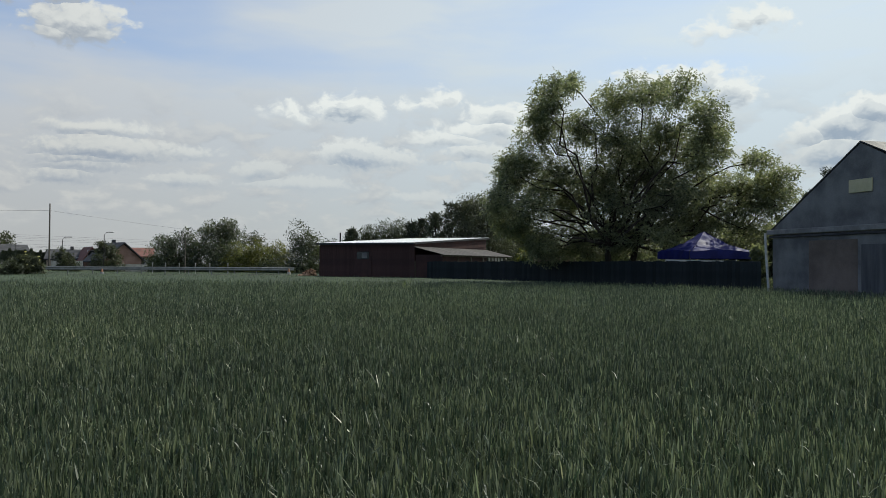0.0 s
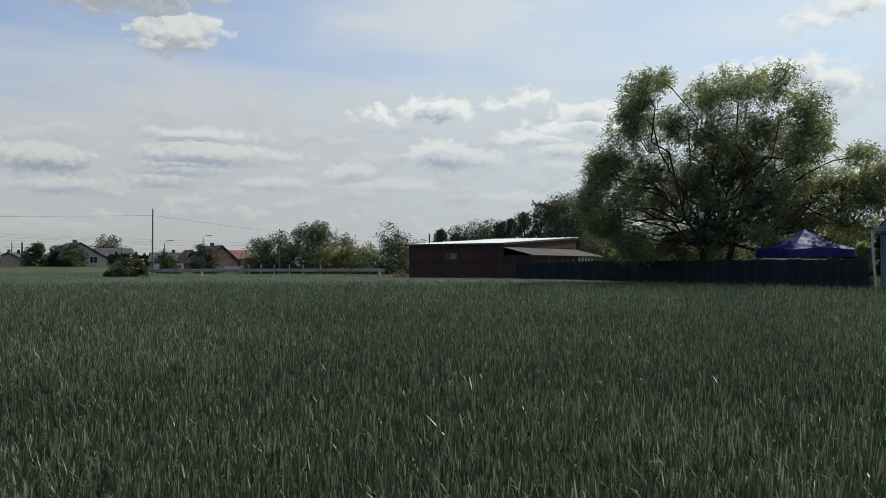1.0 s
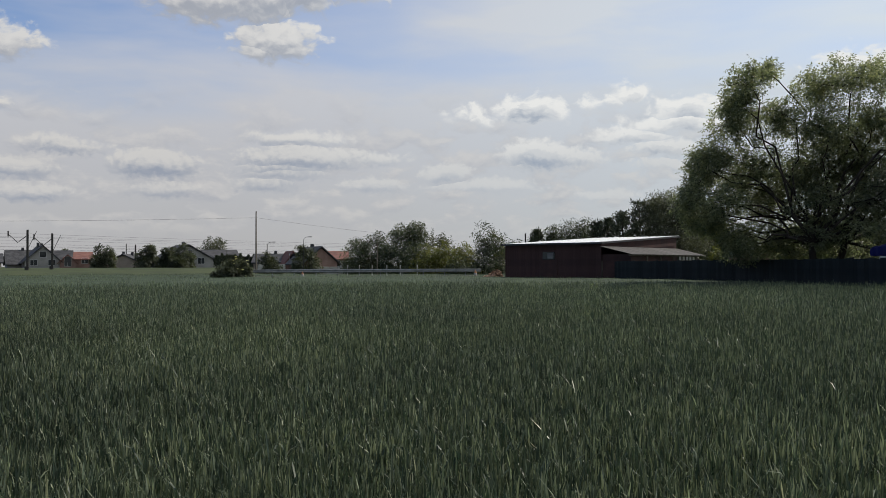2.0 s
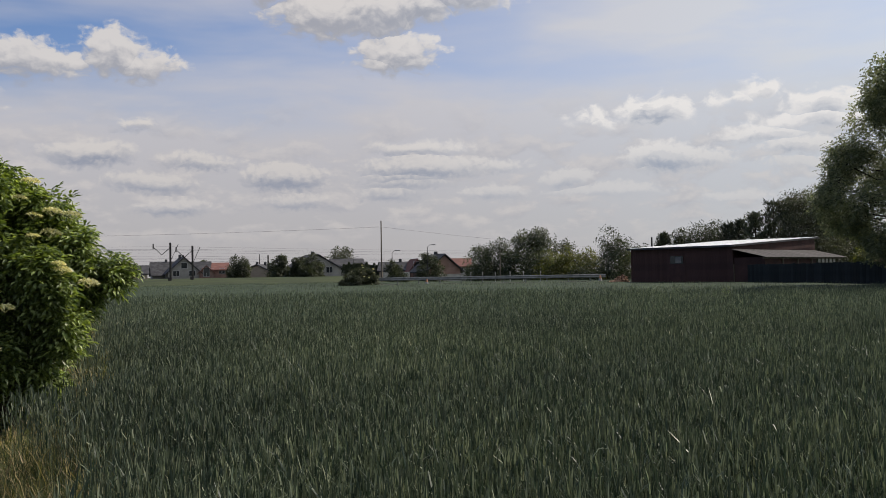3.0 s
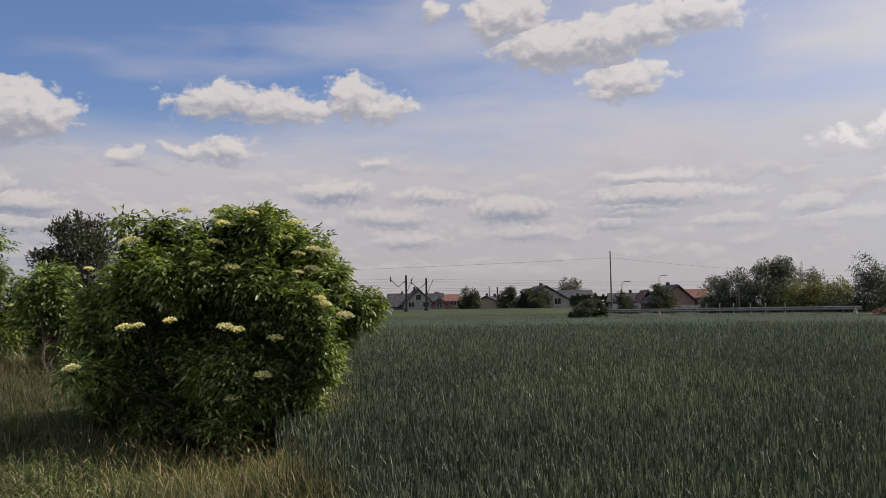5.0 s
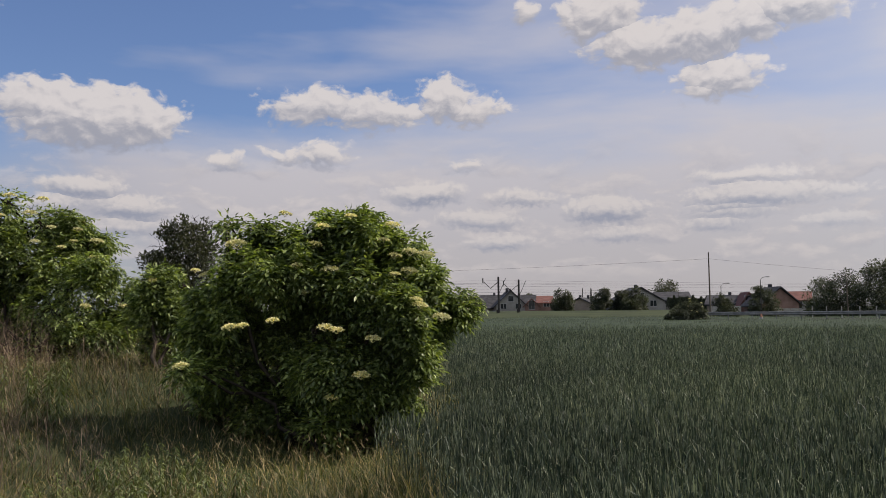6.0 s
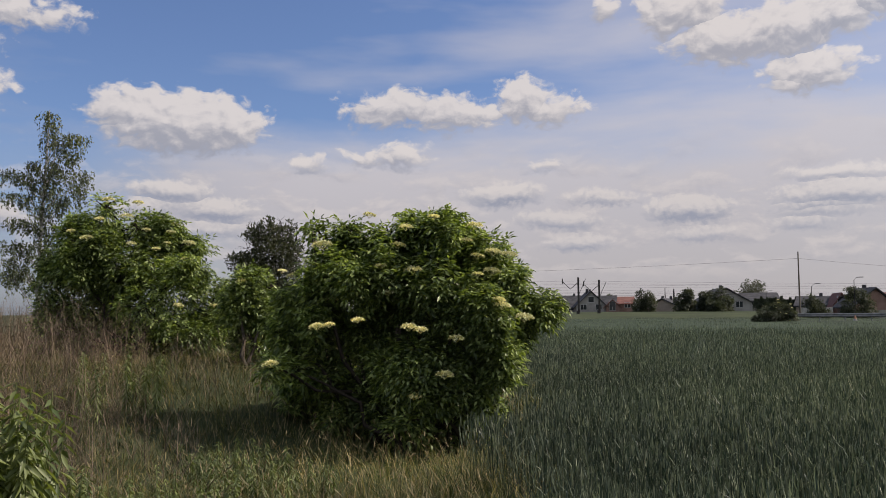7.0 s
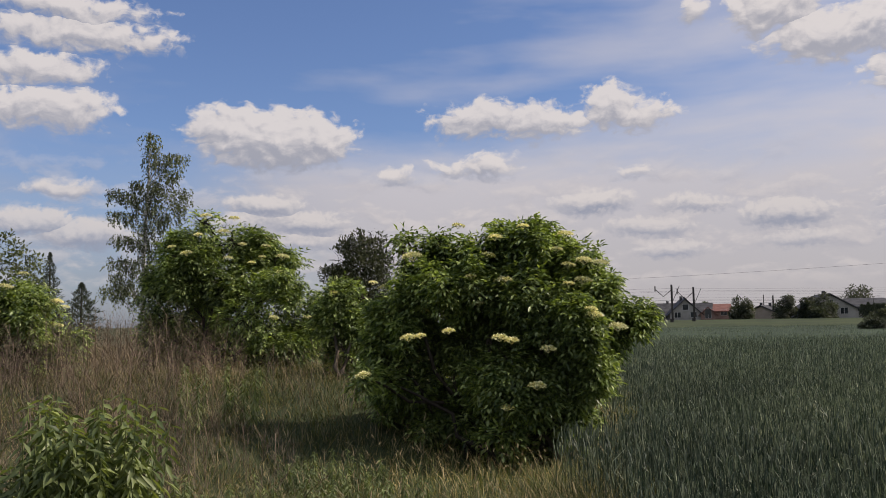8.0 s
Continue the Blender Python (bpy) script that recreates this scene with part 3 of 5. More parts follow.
def make_wheat():
    rng = np.random.default_rng(11)
    pieces, stalks = [], []
    for r0, r1, density, detail in ((1.7, 8.5, 72, 3), (8.5, 25, 30, 2), (13, 54, 26, 1), (34, 105, 5.5, 0)):
        p = scatter(rng, -32, 42.4 + 55.0 / r0, r0, r1, density)
        if detail < 3:
            p = np.concatenate([p, scatter(rng, -88, -32, 2.0 if detail == 2 else r0, r1, density * (0.3 if detail == 2 else 0.15))])
        p = p[p[:, 1] > FRONT + 0.25 * np.sin(p[:, 0] * 1.7) * np.sin(p[:, 0] * 0.6)]
        if detail >= 2:     # plants stand in tufts with gaps between
            p = np.repeat(p, 6, axis=0)
            p[:, :2] += rng.normal(0, 0.032 if detail == 3 else 0.05, (len(p), 2))
        az = np.degrees(np.arctan2(-p[:, 0], p[:, 1]))
        rr = np.hypot(p[:, 0], p[:, 1])
        rag = np.array([abs(noise.noise(Vector((q[0] * 1.1, q[1] * 1.1, 5.0)))) for q in p])
        p = p[az < border(rr) - 57.3 / rr * (0.15 * rng.exponential(1.0, len(p)) + 1.1 * rag)]
        # near and far plants mix in between
        p = p[np.hypot(p[:, 0], p[:, 1]) < 103 + rng.normal(0, 1.0, len(p))] if detail == 0 else p
        fade = smooth(13, 25, np.hypot(p[:, 0], p[:, 1]))
        away = smooth(34, 54, np.hypot(p[:, 0], p[:, 1]))
        p = p[rng.random(len(p)) < (fade * (1 - away) if detail == 1 else 1 - fade if detail == 2 else away if detail == 0 else 1.0)]
        n = len(p)
        tall = 0.66 + 0.05 * np.array([noise.noise(Vector((q[0] * 0.35, q[1] * 0.35, 0))) for q in p]) + rng.normal(0, 0.04, n)
        if detail == 0:
            for k in range(2):
                b = p + np.stack([rng.normal(0, 0.15, n), rng.normal(0, 0.15, n), 0.3 + 0 * tall], -1)
                stalks.append(strips(rng, b, rng.uniform(0, 0.14, n), rng.uniform(0.05, 0.4, n), tall - 0.3 + 0.05, rng.uniform(0.035, 0.06, n), 1))
            continue
        if detail >= 1:     # stem with its ear
            b = p + np.stack([0 * tall, 0 * tall, tall * 0.35], -1)
            stalks.append(strips(rng, b, rng.uniform(0, 0.1, n), rng.uniform(0, 0.2, n), tall * 0.58, rng.uniform(0.003, 0.005, n) * (0, 3.0, 1.6, 1.0)[detail], 1, pointed=False))
            ear = b + np.stack([0 * tall, 0 * tall, tall * 0.62], -1)
            some = rng.random(n) < 0.8
            k, turn = int(some.sum()), rng.uniform(0, 6.283, int(some.sum()))
            lean, bow, long = rng.uniform(0, 0.22, k), rng.uniform(0, 0.25, k), rng.uniform(0.07, 0.1, k)
            for quarter in (0.0, math.pi / 2):      # an ear is two crossed blades of grain
                stalks.append(strips(rng, ear[some], lean, bow, long, np.full(k, (0, 0.026, 0.017, 0.012)[detail]), 2 if detail == 3 else 1, turn + quarter))
        for k in range((3, 3, 4, 4)[detail]):
            high = (rng.uniform(0.5, 0.97, n) if k else rng.uniform(0.75, 0.98, n)) * tall
            b = p + np.stack([rng.normal(0, 0.02 * (4 - detail), n), rng.normal(0, 0.02 * (4 - detail), n), high], -1)
            length = np.where(rng.random(n) < 0.3, rng.uniform(0.10, 0.17, n), rng.uniform(0.05, 0.1, n)) * (1.7 if detail == 1 else 1)
            pieces.append(strips(rng, b, rng.uniform(0.05, 0.4, n) if k or detail == 1 else rng.uniform(0.1, 0.9, n), rng.uniform(0.0, 2.4, n) * rng.random(n) ** 1.8, length,
                                 rng.uniform(0.006, 0.011, n) * (1.0, 2.0, 1.6, 1.1)[detail], 2 if detail == 3 and k < 2 else 1))
    v, f = merge(*pieces)
    field = part("wheat_field", (v, f), "wheat")
    part("stalks", merge(*stalks), "stalk", field)
    tagged(field, "green wheat stalks and leaves standing knee-high in the field", "wheat", kind="stuff")
    # raised sheet in place of lower leaves, coloured dark as the shade between stalks
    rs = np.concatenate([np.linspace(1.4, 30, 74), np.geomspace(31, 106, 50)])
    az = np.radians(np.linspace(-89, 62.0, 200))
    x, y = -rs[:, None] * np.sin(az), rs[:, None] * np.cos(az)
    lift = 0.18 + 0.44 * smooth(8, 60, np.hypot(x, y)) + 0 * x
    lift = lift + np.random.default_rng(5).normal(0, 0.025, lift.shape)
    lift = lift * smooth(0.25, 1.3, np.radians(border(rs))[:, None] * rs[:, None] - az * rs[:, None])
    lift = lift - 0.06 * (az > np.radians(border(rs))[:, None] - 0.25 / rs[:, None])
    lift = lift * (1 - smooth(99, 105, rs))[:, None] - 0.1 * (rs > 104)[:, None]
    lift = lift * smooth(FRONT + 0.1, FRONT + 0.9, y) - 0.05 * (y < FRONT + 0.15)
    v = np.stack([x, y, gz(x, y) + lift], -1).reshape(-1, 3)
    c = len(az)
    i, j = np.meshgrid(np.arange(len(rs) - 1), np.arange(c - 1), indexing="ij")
    part("lower_leaves", (v, np.stack([i * c + j, (i + 1) * c + j, (i + 1) * c + j + 1, i * c + j + 1], -1).reshape(-1, 4)), "wheat_shade_bed", field)


def make_verge():
    rng = np.random.default_rng(21)
    green, dry = [], []
    for r0, r1, density, segs in ((1.2, 8, 580, 3), (8, 16, 260, 2), (16, 40, 40, 1)):
        p = scatter(rng, 42.0 - 30 / r1, 92, r0, r1, density)
        p = np.concatenate([p, scatter(rng, 92, 272, 0.2, 5.0, 130), scatter(rng, 92, 272, 5.0, r1, 40)]) if r0 < 2 else p
        p = np.concatenate([p, scatter(rng, -88, 112, 0.2, 6.0, 130)]) if r0 < 2 else p
        rr = np.hypot(p[:, 0], p[:, 1])
        right = np.degrees(np.arctan2(-p[:, 0], p[:, 1])) < border(rr) - 57.3 / rr * rng.exponential(0.12, len(p))
        p = p[~((p[:, 1] > FRONT + 0.1) & right)]
        tuft = np.array([noise.noise(Vector((q[0] * 0.9, q[1] * 0.9, 3.0))) for q in p])
        n = len(p)
        tall = np.clip(0.2 + 0.2 * tuft + rng.normal(0, 0.05, n), 0.07, 0.6)
        width = rng.uniform(0.004, 0.0075, n) * (1.0, 1.5, 3.0)[3 - segs]
        green.append(strips(rng, p, rng.uniform(0, 0.7, n), rng.uniform(0.5, 2.4, n), tall * 1.15, width, (1, 2, 2)[segs - 1]))
        turf = np.repeat(p, 2, axis=0)
        turf[:, :2] += rng.normal(0, 0.04, (len(turf), 2))
        k = len(turf)
        green.append(strips(rng, turf, rng.uniform(0.1, 0.9, k), rng.uniform(0, 1.2, k), rng.uniform(0.07, 0.2, k), rng.uniform(0.005, 0.009, k) * (1.0, 1.6, 3.0)[3 - segs], 1))
        q = p[rng.random(n) < 0.13]
        n = len(q)
        dry.append(strips(rng, q, rng.uniform(0, 0.6, n), rng.uniform(0.3, 1.6, n), rng.uniform(0.18, 0.4, n), rng.uniform(0.003, 0.005, n) * (1.0, 1.5, 3.0)[3 - segs], segs))
        ear = q + np.stack([rng.normal(0, 0.08, n), rng.normal(0, 0.08, n), rng.uniform(0.22, 0.42, n)], -1)
        dry.append(strips(rng, ear, rng.uniform(0.3, 1.1, n), rng.uniform(0, 0.8, n), rng.uniform(0.05, 0.11, n), rng.uniform(0.005, 0.009, n) * (1.0, 1.3, 2.0)[3 - segs], 2))
    for r0, r1, density, width in ((2.0, 9, 480, 0.006), (9, 30, 90, 0.011)):     # taller grass along the edge of the wheat
        p = scatter(rng, 40, 62, r0, r1, density)
        n = len(p)
        rr = np.hypot(p[:, 0], p[:, 1])
        wave = np.array([noise.noise(Vector((q[0] * 0.8, q[1] * 0.8, 2.0))) for q in p])
        off = np.abs((np.degrees(np.arctan2(-p[:, 0], p[:, 1])) - border(rr)) * rr / 57.3 + 0.1 + 0.5 * wave)
        p = p[rng.random(n) < np.exp(-off * 1.9)]
        n = len(p)
        green.append(strips(rng, p, rng.uniform(0, 0.6, n), rng.uniform(0.4, 2.0, n), rng.uniform(0.25, 0.6, n), np.full(n, width), 3))
    verge = part("verge_grass", merge(*green), "grass")
    tagged(verge, "uncut green grass on the verge beside the wheat", "grass", kind="stuff")
    ob = part("dry_grass", merge(*dry), "straw")
    tagged(ob, "straw-coloured dry grass stems among the green verge", "dry grass", kind="stuff")


make_wheat()
make_verge()


# ---- farmyard ----


def make_barn():
    """Oblique gable end: corner, direction along the gable, depth behind it."""
    ob = thing("barn", (14.57, 37.25, 0), "old grey rendered barn with a steep gable and boarded loft window", "barn", turn=math.degrees(math.atan2(-6.25, 1.7)))
    W, H, EAVE, TOP = 9.6, 5.27, 3.25, 6.42
    part("wall", prism([(0, -0.2), (W, -0.2), (W, 4.3), (H, TOP - 0.03), (0, EAVE)], 0.0, 16.0), "render_grey", ob)
    for pts, name in (([(-0.25, EAVE - 0.14), (H, TOP), (H, TOP + 0.05), (-0.27, EAVE - 0.09)], "roof"), ([(H, TOP), (W + 0.4, 4.35), (W + 0.4, 4.4), (H, TOP + 0.05)], "roof")):
        part(name, prism(pts, -0.025, 16.3), "tile_dark", ob)
    part("fascia_board", boxed((W + 0.3, 0.12, 0.22), (W / 2 - 0.1, -0.08, EAVE - 0.12), bevel=0.02), "fascia", ob)
    part("cornice", boxed((W + 0.2, 0.07, 0.1), (W / 2 - 0.1, -0.05, EAVE - 0.32), bevel=0.02), "tile_dark", ob)
    part("loft_board", boxed((1.2, 0.06, 0.5), (5.3, -0.04, 4.74), bevel=0.01), "board_cream", ob, "cream board nailed over the loft window")
    part("render_patch", boxed((2.75, 0.012, 2.72), (3.72, -0.004, 1.35), bevel=0.004), "render_brown", ob, "brownish render patch")
    # thin panel for the darker grey area right of the brown patch
    part("door", boxed((2.0, 0.04, 2.6), (6.3, -0.01, 1.2), bevel=0.01), "panel_grey", ob, "darker grey panel on the gable wall")
    pipe = tubes([[((-0.25, -0.2, 3.1), 0.055), ((-0.2, -0.2, 2.2), 0.055), ((-0.02, -0.16, 0.1), 0.055)]], 8)
    part("downpipe", pipe, "pipe", ob, "pale zinc downpipe leaning from the eave")


def make_shed():
    th = -25.0
    ob = thing("shed", (-2.22, 65.96, 0), "long red-brown sheet metal shed with a bright low roof", "shed", turn=th)
    W, L, LO, HI = 8.8, 14.8, 3.26, 4.07
    bm = bmesh.new()
    c = [(-W, 0), (0, 0), (0, L), (-W, L)]
    lo = [bm.verts.new((x, y, -0.1)) for x, y in c]
    hi = [bm.verts.new((x, y, LO if y == 0 else HI)) for x, y in c]
    for i in range(4):
        j = (i + 1) % 4
        bm.faces.new((lo[i], lo[j], hi[j], hi[i]))
    bm.faces.new(hi)
    part("wall", bm, "shed_wall", ob)
    rise = math.degrees(math.atan2(HI - LO, L))
    sheet = boxed((0.74, L + 0.7, 0.04), bevel=0.0)
    box(sheet, (0.05, L + 0.7, 0.05), (0.36, 0, 0.03))
    data = bpy.data.meshes.new("roof_sheet")
    sheet.to_mesh(data)
    sheet.free()
    data.materials.append(M["shed_roof"])
    for i in range(12):
        part("roof_sheet", data, None, ob, m=Matrix.Translation((-W + 0.36 + i * 0.745, L / 2, (LO + HI) / 2 + 0.1)) @ pose(0, 0, 0, rise))
    part("eave_trim", boxed((W + 0.3, 0.05, 0.14), (-W / 2, -0.36, LO + 0.02)), "tile_dark", ob)
    part("verge_trim", prism([(0.2, 0), (0.25, 0), (0.25, 0.14), (0.2, 0.14)], -0.35, L + 0.35), "tile_dark", ob, m=Matrix.Translation((0, 0, LO - 0.02)) @ pose(0, 0, 0, rise))
    plank = boxed((0.217, 0.025, LO - 0.1), (0, 0, (LO - 0.1) / 2), bevel=0.005)
    data = bpy.data.meshes.new("wall_sheet")
    plank.to_mesh(data)
    plank.free()
    data.materials.append(M["shed_wall"])
    for i in range(40):
        part("wall_sheet", data, None, ob, m=Matrix.Translation((-W + 0.11 + i * 0.2195, -0.014, 0)))
    door = part("door", boxed((1.5, 0.05, 2.3), (-4.6, -0.05, 1.2), bevel=0.01), "shed_wall", ob)
    win = part("window", boxed((1.1, 0.06, 0.6), (-4.6, -0.09, 2.35), bevel=0.01), "glass", ob)
    part("window_frame", boxed((0.5, 0.03, 0.45), (-4.45, -0.13, 2.35)), "render_grey", win)
    # lean-to along the long side
    lean = thing("lean_to", (-2.22, 65.96, 0), "open lean-to with a weathered fibre-cement roof beside the shed", "lean-to", turn=th)
    slope = math.degrees(math.atan2(0.62, 2.6))
    data = bpy.data.meshes.new("roof_panel")
    bm = bmesh.new()
    wave = [(-0.54 + k * 0.06, 0.03 * math.sin(k * 2.1)) for k in range(19)]
    rows = [[bm.verts.new((x, y, z + up)) for y, z in wave] for x, up in ((-1.37, 0.0), (1.37, 0.0))]
    rows += [[bm.verts.new((x, y, z - 0.012)) for y, z in wave] for x in (-1.37, 1.37)]
    for k in range(18):
        bm.faces.new((rows[0][k], rows[1][k], rows[1][k + 1], rows[0][k + 1]))
        bm.faces.new((rows[2][k + 1], rows[3][k + 1], rows[3][k], rows[2][k]))
        bm.faces.new((rows[1][k], rows[3][k], rows[3][k + 1], rows[1][k + 1]))
    bm.to_mesh(data)
    bm.free()
    data.materials.append(M["eternit"])
    for i in range(14):
        part("roof_panel", data, None, lean, m=Matrix.Translation((1.36, 0.3 + i * 1.08, 2.72)) @ pose(0, 0, 0, 0, slope))
    for i in range(6):
        part("post", boxed((0.12, 0.12, 2.4), (2.45, 0.3 + i * 2.6, 1.2), bevel=0.01), "wood_pole", lean)
    part("beam", boxed((0.1, 14.2, 0.16), (2.45, 6.8, 2.36)), "wood_pole", lean)
    part("side_wall", boxed((0.06, 9.0, 2.34), (2.35, 4.6, 1.16)), "shed_wall", lean)
    part("end_wall", boxed((2.35, 0.05, 2.42), (1.22, 0.12, 1.2), bevel=0.01), "shed_wall", lean)
    pane = boxed((0.04, 0.45, 0.3), (2.44, 0, 2.12))
    data = bpy.data.meshes.new("pane")
    pane.to_mesh(data)
    pane.free()
    data.materials.append(M["concrete"])
    for i in range(5):
        part("pane", data, None, lean, "pale pane in the lean-to wall" if i == 0 else "", m=Matrix.Translation((0, 9.6 + i * 0.75, 0)))


def make_fence():
    ob = thing("fence", (14.3, 37.9, 0), "solid dark green board fence around the yard", "fence")
    pts = [Vector((14.3, 37.9, 0)), Vector((6.2, 54.0, 0)), Vector((-1.2, 64.6, 0))]
    data = bpy.data.meshes.new("board")
    bm = boxed((0.24, 0.03, 1.9), (0, 0, 0.93), bevel=0.006)
    bm.to_mesh(data)
    bm.free()
    data.materials.append(M["fence"])
    post = bpy.data.meshes.new("post")
    bm = boxed((0.09, 0.09, 1.95), (0, 0.07, 0.95), bevel=0.01)
    bm.to_mesh(bpy.data.meshes["post"])
    bm.free()
    post.materials.append(M["fence"])
    rng = random.Random(4)
    for a, b in zip(pts, pts[1:]):
        d = b - a
        n, turn = int(d.length / 0.25), math.degrees(math.atan2(d.y, d.x))
        for i in range(n):
            at = a + d * ((i + 0.5) / n) - ob.location
            part("board", data, None, ob, m=pose(at.x, at.y, at.z + rng.uniform(-0.03, 0.03), 0, 0, turn))
        for i in range(0, n + 1, 10):
            at = a + d * (i / n) - ob.location
            part("post", post, None, ob, m=pose(at.x, at.y, 0, 0, 0, turn))


def make_tent():
    at = polar(-17.2, 47.4)
    ob = thing("garden_gazebo", at, "blue tarpaulin pop-up gazebo with a pointed roof", "gazebo", turn=12.0)
    h, e, top = 1.8, 2.44, 3.52
    rng = np.random.default_rng(9)
    n = 22
    vs, fs = [], []
    for s in range(4):
        rot = Matrix.Rotation(s * math.pi / 2, 3, "Z")
        for i in range(n + 1):
            f = i / n
            for j in range(n + 1):
                g = (j / n * 2 - 1) * (1 - f)
                sag = -0.16 * math.sin(math.pi * f) + 0.05 * math.cos(g * 3) * (1 - f)
                crease = 0.06 * noise.noise(Vector((g * 4 + s * 9, f * 5, 1.0))) + 0.05 * noise.noise(Vector((g * 11 + s * 9, f * 8, 4.0)))
                vs.append(tuple(rot @ Vector((g * h, -h * (1 - f), e + (top - e) * f + sag + crease))))
        o = s * (n + 1) ** 2
        fs += [(o + i * (n + 1) + j, o + i * (n + 1) + j + 1, o + (i + 1) * (n + 1) + j + 1, o + (i + 1) * (n + 1) + j) for i in range(n) for j in range(n)]
    part("canopy", (np.array(vs), np.array(fs)), "tent", ob)
    for s in range(4):
        vs, fs = [], []
        for i in range(21):
            g = i / 20 * 2 - 1
            w = 0.03 * math.sin(i * 1.7 + s)
            vs += [(g * h, -h - 0.01, e + 0.05 * math.cos(g * 3)), (g * h, -h - 0.02 + w, e - 0.42 + 0.02 * math.sin(i * 2.3))]
        fs = [(2 * i, 2 * i + 1, 2 * i + 3, 2 * i + 2) for i in range(20)]
        part("valance", (np.array(vs), np.array(fs)), "tent", ob, m=pose(0, 0, 0, 0, 0, 90 * s))
    for sx in (-1, 1):
        for sy in (-1, 1):
            part("leg", boxed((0.05, 0.05, e), (sx * (h - 0.04), sy * (h - 0.04), e / 2), bevel=0.006), "steel", ob)


def make_van():
    ob = thing("parked_van", polar(-17.0, 51.5), "white parked van mostly hidden behind the dark fence", "van", turn=-17)
    part("body", prism([(-2.0, 0.35), (1.9, 0.35), (2.2, 0.8), (2.0, 1.15), (1.5, 1.95), (-1.95, 2.02), (-2.1, 1.2)], -0.9, 0.9), "white", ob)
    for sx in (-1.3, 1.3):
        for sy in (-0.85, 0.85):
            wheel = part("wheel", tubes([[((sx, sy - 0.1, 0.33), 0.33), ((sx, sy + 0.1, 0.33), 0.33)]], 16), "tile_dark", ob)
    part("windscreen", boxed((0.04, 1.5, 0.6), (1.86, 0, 1.5)), "glass", ob)


make_barn()
make_shed()
make_fence()
make_tent()
make_van()


# ---- walnut and the trees of the yard ----
def make_walnut():
    at = polar(-11.3, 52.0)
    # clumps as bearing, elevation, half widths in degrees, depth
    rows = [(-7.3, 11.4, 1.4, 1.4, -1.5), (-13.3, 11.2, 2.1, 1.5, -0.9), (-15.5, 11.4, 1.6, 1.3, 1.1), (-11.4, 10.9, 1.4, 1.3, 0.3), (-17.3, 9.6, 1.6, 1.6, -1.5), (-6.6, 8.8, 1.7, 1.6, -0.2),
            (-9.2, 9.1, 1.7, 1.6, -0.1), (-11.8, 8.4, 1.9, 1.7, -1.2), (-14.6, 8.6, 2.1, 1.7, 0.8), (-17.3, 7.3, 1.6, 1.6, -1.4), (-5.1, 6.8, 1.6, 1.4, -0.4), (-7.8, 6.3, 2.1, 1.7, 0.1),
            (-10.9, 6.1, 2.1, 1.7, -0.2), (-14.2, 6.0, 2.2, 1.7, 0.3), (-16.9, 5.4, 2.0, 1.6, 0.9), (-18.9, 4.9, 1.6, 1.3, 1.6), (-20.4, 6.7, 1.0, 0.7, -0.8), (-21.6, 5.6, 1.0, 0.8, 0.5),
            (-20.4, 4.8, 1.3, 1.2, 0.7), (-4.0, 5.0, 0.9, 1.1, -0.7), (-5.7, 4.0, 1.8, 1.4, -1.8), (-8.5, 3.7, 2.0, 1.4, 1.7), (-11.4, 3.9, 2.0, 1.4, -0.7), (-14.2, 3.6, 2.0, 1.3, -0.7),
            (-16.9, 3.4, 1.9, 1.3, 1.4), (-19.1, 3.6, 1.6, 1.2, 0.3), (-21.4, 3.9, 1.0, 1.1, -0.1), (-5.2, 3.0, 1.1, 1.0, 1.0), (-6.7, 1.7, 1.4, 1.2, -1.2), (-8.8, 1.7, 1.7, 1.1, 0.7),
            (-11.6, 2.0, 1.8, 1.0, -0.5), (-14.4, 2.2, 1.7, 1.0, -1.5), (-16.9, 2.6, 1.6, 0.8, 0.6), (-19.8, 2.3, 1.5, 1.0, 1.6), (-6.7, 10.2, 1.1, 1.1, -1.1), (-8.6, 12.1, 0.7, 0.6, 0.5),
            (-17.9, 8.5, 0.8, 0.9, -0.7), (-21.9, 4.6, 0.7, 0.8, 0.9), (-7.0, 0.9, 1.6, 0.8, 0.4), (-3.7, 4.0, 1.2, 1.2, 0.5), (-4.5, 6.0, 1.4, 1.2, 0.4), (-4.6, 2.6, 1.2, 1.0, 0.8), (-9.8, 0.8, 1.9, 0.8, 0.9), (-12.8, 1.0, 1.9, 0.8, 1.2), (-10.0, 5.0, 2.2, 1.5, 1.2), (-12.6, 5.0, 2.2, 1.5, 1.5), (-15.6, 4.6, 2.0, 1.4, -1.4), (-7.0, 5.0, 1.8, 1.4, 1.4), (-13.0, 7.2, 2.0, 1.5, 1.5), (-16.2, 7.6, 1.7, 1.4, 1.4)]
    blobs = []
    for az, el, w, h, depth in rows:
        r = 52.0 + depth * 1.5
        q = polar(az, r, 1.6 + r * math.tan(radians(el))) - at
        blobs.append((q.x, q.y, q.z, r * math.tan(radians(w)), 2.3, r * math.tan(radians(h))))
    tree("walnut_tree", at, blobs, "large spreading walnut tree with dark green leaves behind the fence", leaf="walnut", leaves=56000, size=(0.15, 0.10), trunk=0.24, compound=3,
         reach=0.16, inner=0.0, gap=0.12, gap_scale=1.5, heads=8000, head=(0.16, 0.36), seed=5, stems=2, fork=0.24, droop=0.15, twigs=6)


make_walnut()


